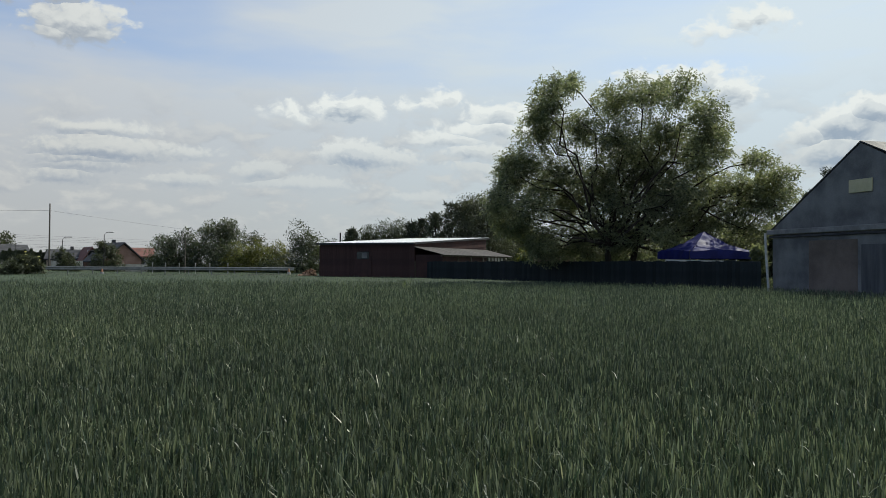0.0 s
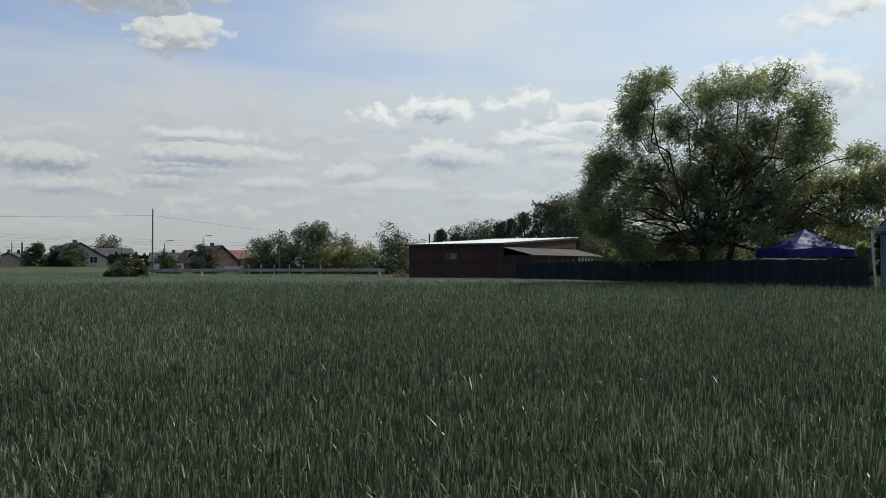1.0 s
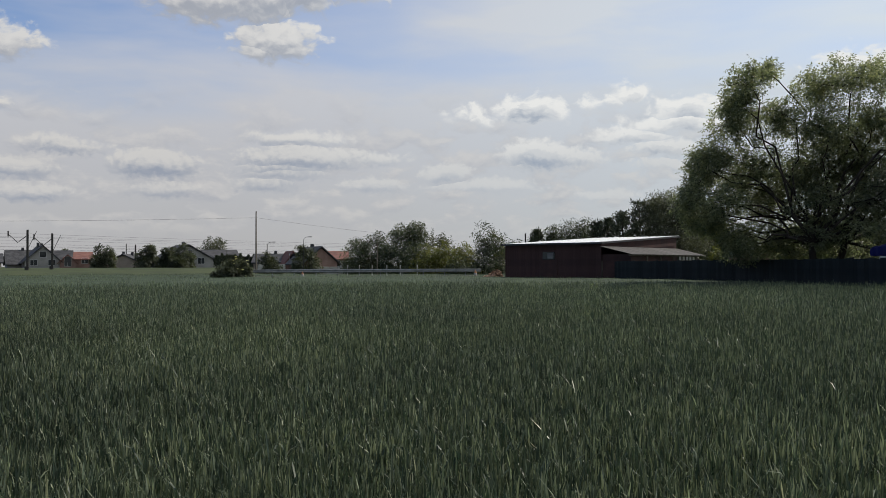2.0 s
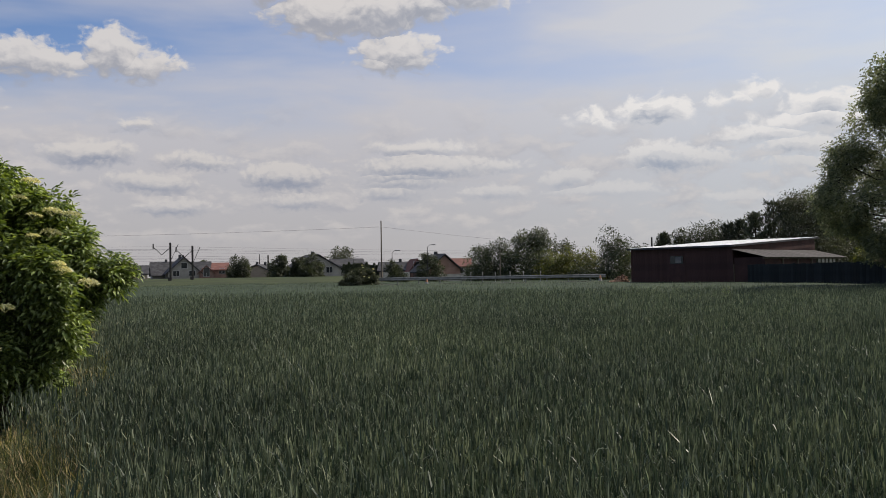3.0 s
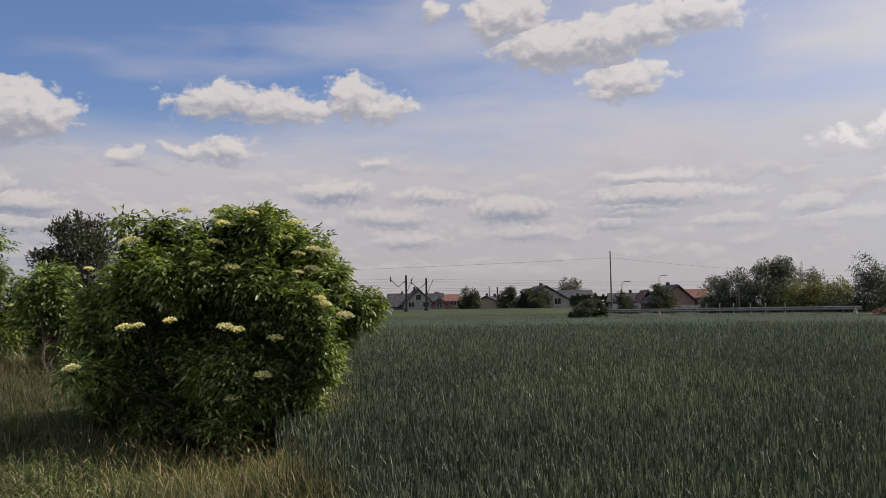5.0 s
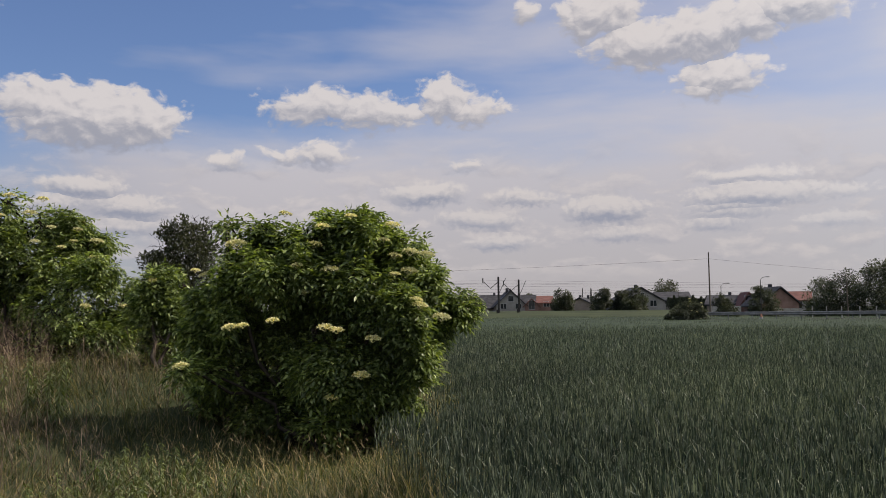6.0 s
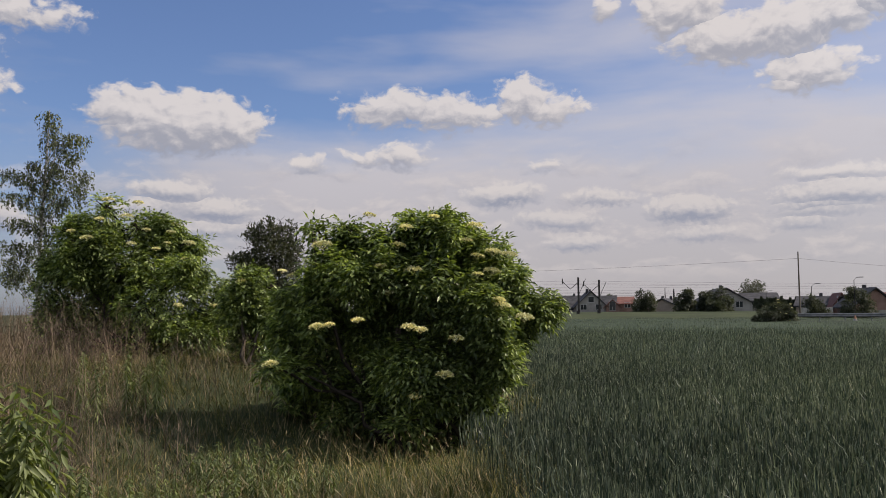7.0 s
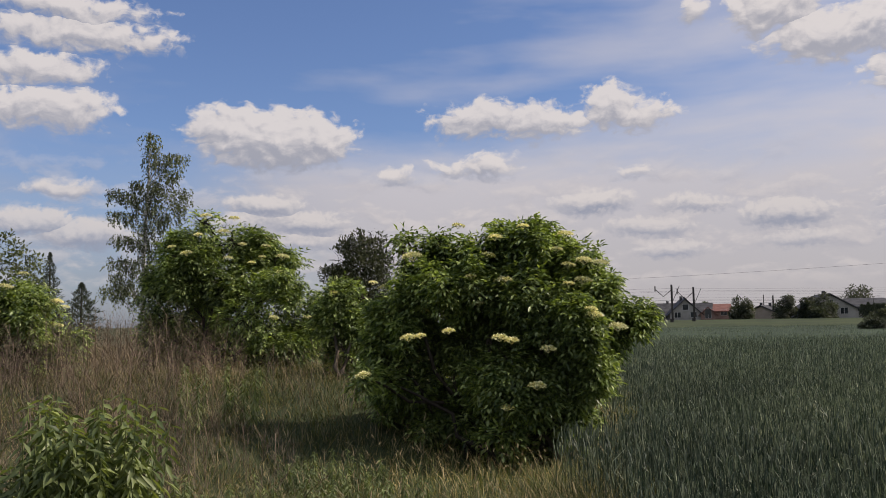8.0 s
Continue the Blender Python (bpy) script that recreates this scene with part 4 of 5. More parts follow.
def far_tree(az, r, w, top_el, name="tree", label="", leaf="far_leaf", leaves=1500, seed=1, n=15, base=0.03, size=None, peak=0.0, group="village trees", trunk=None, gap=0.22, category="tree", inner=0.25):
    """A tree by bearing, distance, width in degrees and the elevation of its top."""
    at = polar(az, r)
    h = EYE + r * math.tan(radians(top_el)) - at.z
    wide = r * math.tan(radians(w)) * 1.45
    s = size or (max(0.14, r * 0.0021), max(0.08, r * 0.0013))
    return tree(name, at, lumps(np.random.default_rng(seed), wide, h, n, base, peak=peak), label or "leafy green garden tree near the village", category, group, leaf=leaf,
                leaves=int(leaves * 4.2), size=s, trunk=trunk or h * 0.014, inner=inner, gap=gap, gap_scale=6.0 / wide, seed=seed + 50, twigs=3)


# behind the shed and the walnut
for az, r, w, el, seed in ((-6.4, 94, 4.2, 2.6, 91), (-11.2, 80, 4.4, 2.7, 92), (-19.6, 58, 4.0, 2.2, 93), (-15.4, 72, 4.0, 2.4, 94)):
    far_tree(az, r, w, el, "hazel_shrub", "dense dark hedge behind the walnut", "far_leaf", 2400, seed, 20, 0.02, (0.26, 0.16), 0, "yard shrubs", gap=0.0, category="shrub", inner=0.0)
def make_pine(az, r, w, el, seed):
    """A bushy pine: whorls of boughs that turn up at their ends, in tufts of long needles."""
    g = np.random.default_rng(seed)
    at = polar(az, r)
    h = EYE + r * math.tan(radians(el)) - at.z
    ob = thing("pine_tree", at, "dark bushy pine tree behind the shed", "tree", "yard pines")
    part("trunk", tubes([[((0, 0, -0.1), 0.16), ((0, 0, h * 0.6), 0.1), ((0, 0, h * 0.97), 0.02)]], 7), "bark", ob)
    boughs, p, d = [], [], []
    half = r * math.tan(radians(w / 2))
    for z in np.linspace(0.12, 0.97, 13):
        for k in range(6):
            a = g.uniform(0, 6.283)
            reach = half * (1 - z) ** 0.5 * g.uniform(0.45, 1.15) + 0.12
            top = np.array([reach * math.cos(a), reach * math.sin(a), z * h + min(0.7, reach * g.uniform(0.15, 0.5))])
            boughs.append(limb(g, (0, 0, z * h), top, 0.035, 0.012, 0.06, 5, -0.06))
            n = 30
            f = g.uniform(0.25, 1.05, n)[:, None]
            q = np.array([0, 0, z * h]) * (1 - f) + top * f + g.normal(0, 0.14, (n, 3))
            p.append(q)
            d.append(np.array([math.cos(a) * 0.5, math.sin(a) * 0.5, 1.0]) + g.normal(0, 0.45, (n, 3)))
    tagged(part("boughwork", tubes(boughs, 4), "bark", ob), kind="stuff")
    p, d = np.concatenate(p), np.concatenate(d)
    part("crown", leaflets(g, p, d, g.uniform(0.3, 0.55, len(p)), 0.1), "needle", ob)


far_tree(3.4, 96, 2.7, 2.9, leaf="far_leaf", leaves=2600, seed=44, n=26, base=0.3, label="dark broadleaf tree behind the shed", group="yard trees", gap=0.1)
far_tree(4.9, 98, 2.0, 2.6, leaf="far_leaf", leaves=1800, seed=31, n=24, base=0.3, label="dark broadleaf tree behind the shed", group="yard trees", gap=0.1)
for az, r, w, el, seed in ((0.5, 86, 3.2, 3.3, 33), (-0.6, 88, 4.2, 4.0, 34), (1.5, 90, 2.0, 2.9, 35), (2.2, 92, 1.8, 2.75, 36), (-1.7, 92, 4.4, 4.1, 32), (6.2, 96, 1.6, 2.2, 30)):
    make_pine(az, r, w, el, seed)
far_tree(-2.7, 86, 4.2, 5.6, "weeping_birch", "grey-green weeping birch beside the walnut", "grey_leaf", 15000, 37, 44, 0.03, (0.19, 0.085), 0.05, "yard trees", gap=0.05, inner=0.1)
far_tree(-4.6, 90, 3.6, 4.2, leaf="grey_leaf", leaves=3600, seed=46, n=28, label="dark broadleaf tree behind the shed", group="yard trees", gap=0.05)
far_tree(-16.2, 64, 3.2, 3.0, "hazel_shrub", "dark green shrub in the shade of the walnut", "walnut", 2800, 49, 9, 0.05, (0.24, 0.14), 0, "yard shrubs", category="shrub")
far_tree(-11.6, 66, 3.0, 3.0, "hazel_shrub", "dark green shrub in the shade of the walnut", "walnut", 2800, 50, 9, 0.05, (0.24, 0.14), 0, "yard shrubs", category="shrub")
far_tree(-6.0, 70, 1.8, 3.2, "hazel_shrub", "yellow-green sunlit shrub below the walnut", "yellow_leaf", 2600, 37, 9, 0.05, (0.2, 0.12), 0, "yard shrubs", category="shrub")
far_tree(-9.8, 64, 3.0, 2.6, "hazel_shrub", "dark green shrub in the shade of the walnut", "walnut", 2600, 48, 9, 0.05, (0.2, 0.12), 0, "yard shrubs", category="shrub")
far_tree(-7.2, 62, 3.2, 2.9, "hazel_shrub", "yellow-green sunlit shrub below the walnut", "yellow_leaf", 3000, 38, 10, 0.05, (0.2, 0.12), 0, "yard shrubs", category="shrub")
far_tree(-13.5, 63, 3.2, 3.4, "hazel_shrub", "dark green shrub in the shade of the walnut", "walnut", 2800, 39, 8, 0.05, (0.24, 0.14), 0, "yard shrubs", category="shrub")
far_tree(-18.6, 60, 3.4, 3.2, "hazel_shrub", "dark green shrub in the shade of the walnut", "walnut", 2600, 40, 9, 0.05, (0.24, 0.14), 0, "yard shrubs", category="shrub")
far_tree(-21.2, 56, 2.6, 3.0, "hazel_shrub", "dark green shrub in the shade of the walnut", "walnut", 2400, 47, 9, 0.05, (0.24, 0.14), 0, "yard shrubs", category="shrub")
far_tree(-20.4, 46, 1.5, 1.5, "hazel_shrub", "small leafy shrub beside the gazebo", "walnut", 700, 41, 6, 0.05, (0.16, 0.1), 0, "yard shrubs", category="shrub")
far_tree(-24.4, 60, 2.6, 7.0, "spruce_tree", "dark conifer behind the barn roof", "needle", 3200, 42, 12, 0.1, (0.2, 0.06), 0.4, "yard pines")
far_tree(-25.4, 62, 1.4, 7.6, "spruce_tree", "dark conifer behind the barn roof", "needle", 2600, 43, 12, 0.1, (0.2, 0.06), 0.5, "yard pines")
part("garden_wall", boxed((3.0, 0.2, 2.3), polar(-7.6, 60, 1.15), 5), "wall_pink")
tagged(bpy.data.objects["garden_wall"], "low reddish garden wall below the walnut", "wall")


# ---- roadside and village ----
def make_guard_rail():
    a, b = polar(25.4, 80, 0.3), polar(10.0, 80, 0.06)
    d = b - a
    ob = thing("guard_rail", a, "long galvanised steel guard rail along the road", "guard rail", turn=math.degrees(math.atan2(d.y, d.x)))
    L = d.length
    prof = [(0, 0.0), (0.05, 0.06), (0.0, 0.13), (0.0, 0.18), (0.05, 0.25), (0, 0.31)]
    n = int(L / 4)
    for i in range(n):
        x0, x1 = i * L / n + 0.01, (i + 1) * L / n - 0.01
        vs, fs = [], []
        for x in (x0, x1):
            vs += [(x, -y - 0.08, 0.68 + z) for y, z in prof] + [(x, -y - 0.075, 0.68 + z) for y, z in prof]
        m = len(prof)
        for k in range(m - 1):
            fs.append((k, k + 1, 2 * m + k + 1, 2 * m + k))
            fs.append((m + k + 1, m + k, 3 * m + k, 3 * m + k + 1))
        fs += [(m - 1, 2 * m - 1, 4 * m - 1, 3 * m - 1), (0, 2 * m, 3 * m, m)]
        part("beam", (np.array(vs, float), np.array(fs)), "steel", ob)
    for i in range(int(L / 2) + 1):
        part("post", boxed((0.09, 0.12, 1.45), (i * 2.0, 0.0, 0.22), bevel=0.01), "steel", ob)
    part("kerb", boxed((L, 0.3, 0.8), (L / 2, 0.75, -0.05), bevel=0.03), "eternit", ob, "grey concrete edge behind the rail")


def make_pole(name, az, r, top_el, label, radius=0.11, material="wood_pole", arm=True):
    at = polar(az, r)
    h = EYE + r * math.tan(radians(top_el)) - at.z
    ob = thing(name, at, label, "pole")
    part("shaft", tubes([[((0, 0, -0.2), radius * 1.25), ((0, 0, h * 0.5), radius), ((0, 0, h), radius * 0.75)]], 10), material, ob)
    if arm:
        part("crossarm", boxed((0.7, 0.1, 0.1), (0, 0, h - 0.75), 35), "mast", ob)
        for s in (-0.3, 0.0, 0.3):
            part("insulator", tubes([[((s * 0.8, s * 0.6, h - 0.7), 0.05), ((s * 0.8, s * 0.6, h - 0.5), 0.04)]], 8), "mast", ob)
    return ob, at + Vector((0, 0, h))


def make_wire(name, a, b, sag, label, group, radius=0.014):
    f = np.linspace(0, 1, 25)
    pts = np.array(a)[None] + (np.array(b) - np.array(a))[None] * f[:, None]
    pts[:, 2] -= 4 * sag * f * (1 - f)
    ob = part(name, tubes([[(p - pts[0], radius) for p in pts]], 4), "wire")
    ob.location = tuple(pts[0])
    tagged(ob, label, "cable", group)


def make_mast(az, r, top_el, side):
    at = polar(az, r)
    h = EYE + r * math.tan(radians(top_el)) - at.z
    ob = thing("railway_mast", at, "dark steel railway mast with a bracketed cantilever arm", "railway mast", "catenary masts", turn=az)
    part("shaft", boxed((0.34, 0.3, h + 0.3), (0, 0, h / 2 - 0.1), bevel=0.03), "mast", ob)
    part("foot", boxed((0.6, 0.5, 0.7), (-0.1 * side, 0, 0.25), bevel=0.04), "mast", ob)
    z = h - 0.9
    part("arm", tubes([[((0, 0, z - 0.9 * 0 + 0.1), 0.07), ((-1.4, 0, z - 1.1), 0.07), ((-2.6, 0, z + 0.1), 0.07)]], 6), "mast", ob)
    part("strut", tubes([[((0.1, 0, z - 2.0), 0.05), ((1.3, 0, z + 0.7), 0.05)]], 6), "mast", ob)
    part("hanger", boxed((0.2, 0.12, 0.9), (-2.75, 0, z + 0.3), bevel=0.02), "mast", ob)
    return at + Vector((0, 0, h))


def make_street_lamp(az, r, top_el):
    at = polar(az, r)
    h = EYE + r * math.tan(radians(top_el)) - at.z
    ob = thing("street_lamp", at, "grey metal street lamp with a single arm", "street lamp", "street lamps", turn=az)
    part("pole", tubes([[((0, 0, 0), 0.06), ((0, 0, h - 0.4), 0.045), ((0.3, 0, h - 0.05), 0.04), ((0.7, 0, h), 0.04)]], 8), "mast", ob)
    part("lamp_head", boxed((0.6, 0.25, 0.12), (0.95, 0, h), bevel=0.04), "steel", ob)


def make_house(az, r, w, eave_el, ridge_el, depth, gable, wall, roof, label, turn=0.0, chimneys=(0.3,), windows=2):
    """A house by bearing, distance, width in degrees and the elevation of eave and ridge; gable: the gable end faces the field."""
    at = polar(az, r)
    W = r * math.tan(radians(w))
    e, t = EYE + r * math.tan(radians(eave_el)) - at.z, EYE + r * math.tan(radians(ridge_el)) - at.z
    ob = thing("house", at, label, "house", "village houses", turn=az + turn)
    D = depth
    if gable:
        part("wall", prism([(-W / 2, -0.3), (W / 2, -0.3), (W / 2, e), (0, t - 0.15), (-W / 2, e)], 0, D), wall, ob)
        k = (t - e) / (W / 2)
        for s in (-1, 1):
            part("roof", prism([(0, t), (s * (W / 2 + 0.6), e - 0.6 * k), (s * (W / 2 + 0.6), e - 0.6 * k + 0.22), (0, t + 0.22)], -0.5, D + 0.5), roof, ob)
    else:
        part("wall", boxed((W, D, e + 0.3), (0, D / 2, e / 2 - 0.15)), wall, ob)
        for s in (0, 1):
            y0, y1 = (-0.5, D / 2) if s == 0 else (D + 0.5, D / 2)
            bm = prism([(y0, e - 0.1), (y1, t), (y1, t + 0.22), (y0, e + 0.12)], -W / 2 - 0.4, W / 2 + 0.4)
            bm.transform(Matrix(((0, 1, 0, 0), (1, 0, 0, 0), (0, 0, 1, 0), (0, 0, 0, 1))))
            bmesh.ops.recalc_face_normals(bm, faces=bm.faces)
            part("roof", bm, roof, ob)
        bm = prism([(0.0, e), (D, e), (D / 2, t)], -W / 2, W / 2)
        bm.transform(Matrix(((0, 1, 0, 0), (1, 0, 0, 0), (0, 0, 1, 0), (0, 0, 0, 1))))
        bmesh.ops.recalc_face_normals(bm, faces=bm.faces)
        part("gable_wall", bm, wall, ob)
    for c in chimneys:
        x, y = ((c - 0.5) * W, D * 0.3) if not gable else (0.6 * (1 if c > 0.5 else -1), D * c)
        part("chimney", boxed((0.55, 0.55, 1.3), (x, y if gable else D / 2, t + 0.1), bevel=0.03), "tile_dark", ob)
    for i in range(windows):
        x = (i + 0.5) / windows * W - W / 2
        win = part("window", boxed((1.5, 0.08, 1.4), (x, -0.04, min(e, 2.2) - 0.3)), "frame", ob)
        for s in (-0.36, 0.36):
            part("pane", boxed((0.62, 0.03, 1.2), (x + s, -0.09, min(e, 2.2) - 0.3)), "glass", win)
    if gable and windows:
        win = part("window", boxed((1.5, 0.08, 1.5), (0, -0.04, (e + t) / 2 - 0.2)), "frame", ob)
        part("pane", boxed((1.25, 0.03, 1.25), (0, -0.09, (e + t) / 2 - 0.2)), "glass", win)
    return ob


make_guard_rail()
_, top = make_pole("utility_pole", 25.03, 100, 3.64, "tall slender utility pole carrying a thin cable", 0.085, "wood_pole", False)
for dz, sag in ((-0.75, 0.35),):
    make_wire("overhead_cable", top + Vector((0, 0, dz)), polar(56, 118, 6.3), sag, "thin overhead cable from the utility pole", "overhead cables", 0.010)
    make_wire("overhead_cable", top + Vector((0, 0, dz)), polar(8, 140, 5.0), sag, "thin overhead cable from the utility pole", "overhead cables", 0.010)
make_pole("utility_pole", 17.0, 92, 1.6, "grey post in front of the garden trees", 0.06, "wood_pole", False)
make_pole("utility_pole", 33.1, 210, 1.45, "thin dark post between the houses", 0.12, "mast", False)
make_pole("utility_pole", 32.55, 200, 1.4, "dark post between the houses", 0.2, "mast", False)
make_pole("chimney_pipe", 6.95, 86, 2.15, "dark metal flue pipe behind the shed roof", 0.1, "mast", False)
m1 = make_mast(38.75, 150, 2.25, 1)
m2 = make_mast(37.38, 155, 2.05, 1)
for dz in (-0.6, -1.2, -2.2, -2.7):
    for m in (m1, m2):
        make_wire("catenary_wire", m + Vector((0, 0, dz)), polar(66, 160, 7.2 + dz), 0.4, "thin railway overhead wire", "catenary wires", 0.011)
        make_wire("catenary_wire", m + Vector((0, 0, dz)), polar(-2, 260, 7.0 + dz), 0.6, "thin railway overhead wire", "catenary wires", 0.011)
make_street_lamp(24.3, 130, 1.6)
make_street_lamp(21.9, 130, 1.95)
make_street_lamp(26.9, 190, 1.2)

make_house(41.4, 200, 2.5, 0.25, 0.78, 8, False, "wall_beige", "tile_dark", "low long house with a dark slate-coloured roof", 0, (0.35, 0.72), 3)
make_house(37.9, 205, 2.0, 0.35, 1.3, 12, True, "wall_white", "tile_dark", "pale house with a steep dark gable roof", 6, (0.3, 0.7), 2)
make_house(38.7, 212, 2.3, 0.12, 1.0, 9, False, "wall_white", "tile_dark", "pale house wing with a dark roof", 4, (0.4,), 1)
make_house(37.2, 214, 1.7, 0.15, 0.98, 9, False, "wall_white", "tile_dark", "pale house wing with a dark roof", -4, (), 1)
make_house(35.9, 215, 1.5, 0.45, 0.9, 9, False, "wall_pink", "tile_red", "house with a bright red tiled roof", 0, (), 2)
make_house(36.5, 205, 0.9, 0.3, 0.72, 8, True, "wall_pink", "tile_red", "small annex with a red tiled gable", 0, (), 1)
make_house(33.3, 200, 2.5, 0.15, 0.75, 10, True, "wall_beige", "tile_dark", "low beige house with a shallow dark gable roof", -14, (0.3, 0.6), 0)
make_house(29.3, 185, 3.2, 0.45, 1.38, 11, True, "wall_white", "tile_dark", "white house with a dark gable roof and dormer chimney", 14, (0.2, 0.6), 2)
make_house(27.2, 192, 2.1, 0.55, 1.05, 9, False, "wall_white", "tile_dark", "white house with a smooth dark roof", 8, (), 2)
make_house(23.9, 165, 2.6, 0.2, 0.78, 9, False, "wall_beige", "tile_dark", "house with a grey roof behind the utility pole", -6, (0.5,), 2)
make_house(22.6, 160, 0.9, 0.3, 0.95, 8, True, "wall_pink", "tile_red", "small house with a red tiled gable", 10, (), 1)
make_house(20.75, 150, 2.3, 0.25, 1.25, 9, True, "wall_pink", "tile_dark", "pinkish brick house with a broad dark gable", 20, (0.7,), 0)
make_house(19.7, 175, 1.4, 0.4, 0.95, 9, False, "wall_white", "tile_red", "house with a faded red roof between the trees", 0, (), 1)
# garden fences in front of the houses
for az, w, r in ((20.6, 2.6, 140), (23.6, 2.2, 150), (19.2, 1.5, 120)):
    L = r * math.tan(radians(w))
    ob = thing("garden_fence", polar(az, r), "pale concrete garden fence of the village", "fence", "garden fences", turn=az)
    for i in range(int(L / 1.2)):
        part("panel", boxed((1.12, 0.08, 1.3), (i * 1.2 - L / 2, 0, 0.62), bevel=0.02), "concrete", ob)

TREES = [(34.55, 190, 1.4, 1.22, 60), (31.85, 185, 1.1, 1.33, 61), (30.5, 180, 0.9, 1.2, 62), (29.7, 175, 1.2, 1.5, 63), (27.8, 235, 1.8, 1.8, 64), (24.2, 120, 1.2, 0.85, 65),
         (21.9, 138, 1.4, 1.4, 66), (36.9, 230, 1.2, 1.1, 67), (29.9, 172, 0.9, 0.8, 68)]
for az, r, w, el, seed in TREES:
    far_tree(az, r, w, el, leaf="village_leaf", leaves=1100, seed=seed, label="rounded dark green tree in a village garden")
for az, r, w, el, n, seed, leaf in ((18.3, 112, 1.9, 1.8, 1800, 70, "far_leaf"), (17.2, 108, 2.4, 2.3, 2200, 71, "far_leaf"), (15.1, 106, 3.1, 3.0, 3400, 72, "far_leaf"), (12.9, 118, 2.2, 2.0, 1500, 73, "grey_leaf"),
                                    (13.0, 100, 2.4, 1.4, 1900, 74, "yellow_leaf"), (11.2, 98, 2.0, 1.4, 1500, 75, "yellow_leaf"), (9.9, 95, 3.1, 2.7, 3000, 76, "far_leaf"), (8.3, 98, 1.2, 1.5, 900, 77, "yellow_leaf"),
                                    (7.6, 112, 1.3, 2.0, 800, 78, "far_leaf"), (14.2, 102, 1.6, 1.6, 1200, 80, "far_leaf")):
    far_tree(az, r, w, el, leaf=leaf, leaves=n, seed=seed, n=20, base=0.04, group="roadside trees",
             label="yellow-green roadside shrub in the sun" if leaf == "yellow_leaf" else "tall dark roadside tree with an uneven crown")
rng = random.Random(8)
for i in range(16):
    az = 25.0 + i * 0.17
    at = polar(az, 172)
    ob = thing("thuja", at, "slim dark conifer of a clipped garden row", "conifer", "thuja hedge")
    g = np.random.default_rng(i)
    h = rng.uniform(2.1, 2.8)
    f = g.uniform(0, 1, 260) ** 0.8
    a = g.uniform(0, 6.283, 260)
    p = np.stack([0.45 * (1 - f) ** 0.6 * np.cos(a), 0.45 * (1 - f) ** 0.6 * np.sin(a), f * h], -1)
    part("trunk", tubes([[((0, 0, 0), 0.06), ((0, 0, h * 0.8), 0.02)]], 5), "bark", ob)
    part("crown", leaflets(g, p, np.stack([np.cos(a) * 0.4, np.sin(a) * 0.4, 1 + 0 * a], -1), 0.4, 0.2), "needle", ob)
rng = random.Random(3)
for az in (19.0, 18.2, 17.35, 16.35, 15.45, 14.3):
    at = polar(az, 86)
    ob = thing("fence_post", at, "thin pale wooden post beyond the guard rail", "post", "roadside posts", turn=rng.uniform(0, 90))
    part("shaft", boxed((0.08, 0.08, 1.75), (0, 0, 0.8), bevel=0.01), "concrete", ob)

# rubble heap at the end of the rail
heap = thing("rubble_heap", polar(9.2, 74), "heap of broken reddish bricks and rubble by the shed", "rubble heap")
g = np.random.default_rng(17)
data = bpy.data.meshes.new("brick")
bm = boxed((0.26, 0.14, 0.1), bevel=0.015)
bm.to_mesh(data)
bm.free()
data.materials.append(M["rubble"])
for i in range(190):
    a, q = g.uniform(0, 6.283), g.uniform(0, 1) ** 0.6
    x, y = 1.3 * q * math.cos(a), 0.9 * q * math.sin(a)
    z = (1 - q ** 3) * (0.95 + 0.25 * math.sin(x * 3.0)) * g.uniform(0.8, 1.0)
    part("brick", data, None, heap, m=pose(x, y, max(0.05, z), g.uniform(0, 360), g.uniform(0, 360), g.uniform(0, 360)))
part("core", tubes([[((0, 0, 0), 1.15), ((0, 0, 0.5), 0.95), ((0, 0, 0.75), 0.6), ((0, 0, 0.8), 0.02)]], 12), "rubble", heap)
for az, r, h in ((10.35, 79, 1.2), (22.0, 79.2, 1.1)):
    ob = thing("traffic_cone", polar(az, r), "small orange and white roadside marker by the rail", "marker", "road markers")
    part("cone", tubes([[((0, 0, 0), 0.24), ((0, 0, h * 0.6), 0.16), ((0, 0, h), 0.05)]], 12), "orange", ob)
    part("base", boxed((0.6, 0.6, 0.06), (0, 0, 0.03), bevel=0.01), "tile_dark", ob)
    part("collar", tubes([[((0, 0, h * 0.55), 0.19), ((0, 0, h * 0.75), 0.14)]], 12), "concrete", ob)


# ---- elders, saplings and weeds of the verge ----
def umbel_mesh():
    g = np.random.default_rng(77)
    n = 210
    a, q = g.uniform(0, 6.283, n), np.sqrt(g.uniform(0, 1, n))
    p = np.stack([0.095 * q * np.cos(a), 0.095 * q * np.sin(a), 0.028 * (1 - q * q) + g.normal(0, 0.006, n)], -1)
    v, f = leaflets(g, p, np.stack([np.cos(a), np.sin(a), 0.35 + 0 * a], -1) + g.normal(0, 0.6, (n, 3)), 0.026, 0.022)
    s = [[((0, 0, -0.05), 0.003), ((0.06 * math.cos(k), 0.06 * math.sin(k), 0.0), 0.002)] for k in np.linspace(0, 6.283, 6)[:-1]]
    sv, sf = tubes(s, 3)
    sf = np.concatenate([sf[:, :3], sf[:, [0, 2, 3]]])
    me = mesh_of("flower_head", *merge((v, f), (sv, sf)))
    me.materials.append(M["umbel"])
    return me


UMBEL = umbel_mesh()


SUNWARD = np.array(heading(SUN_AZ, SUN_EL + 8))


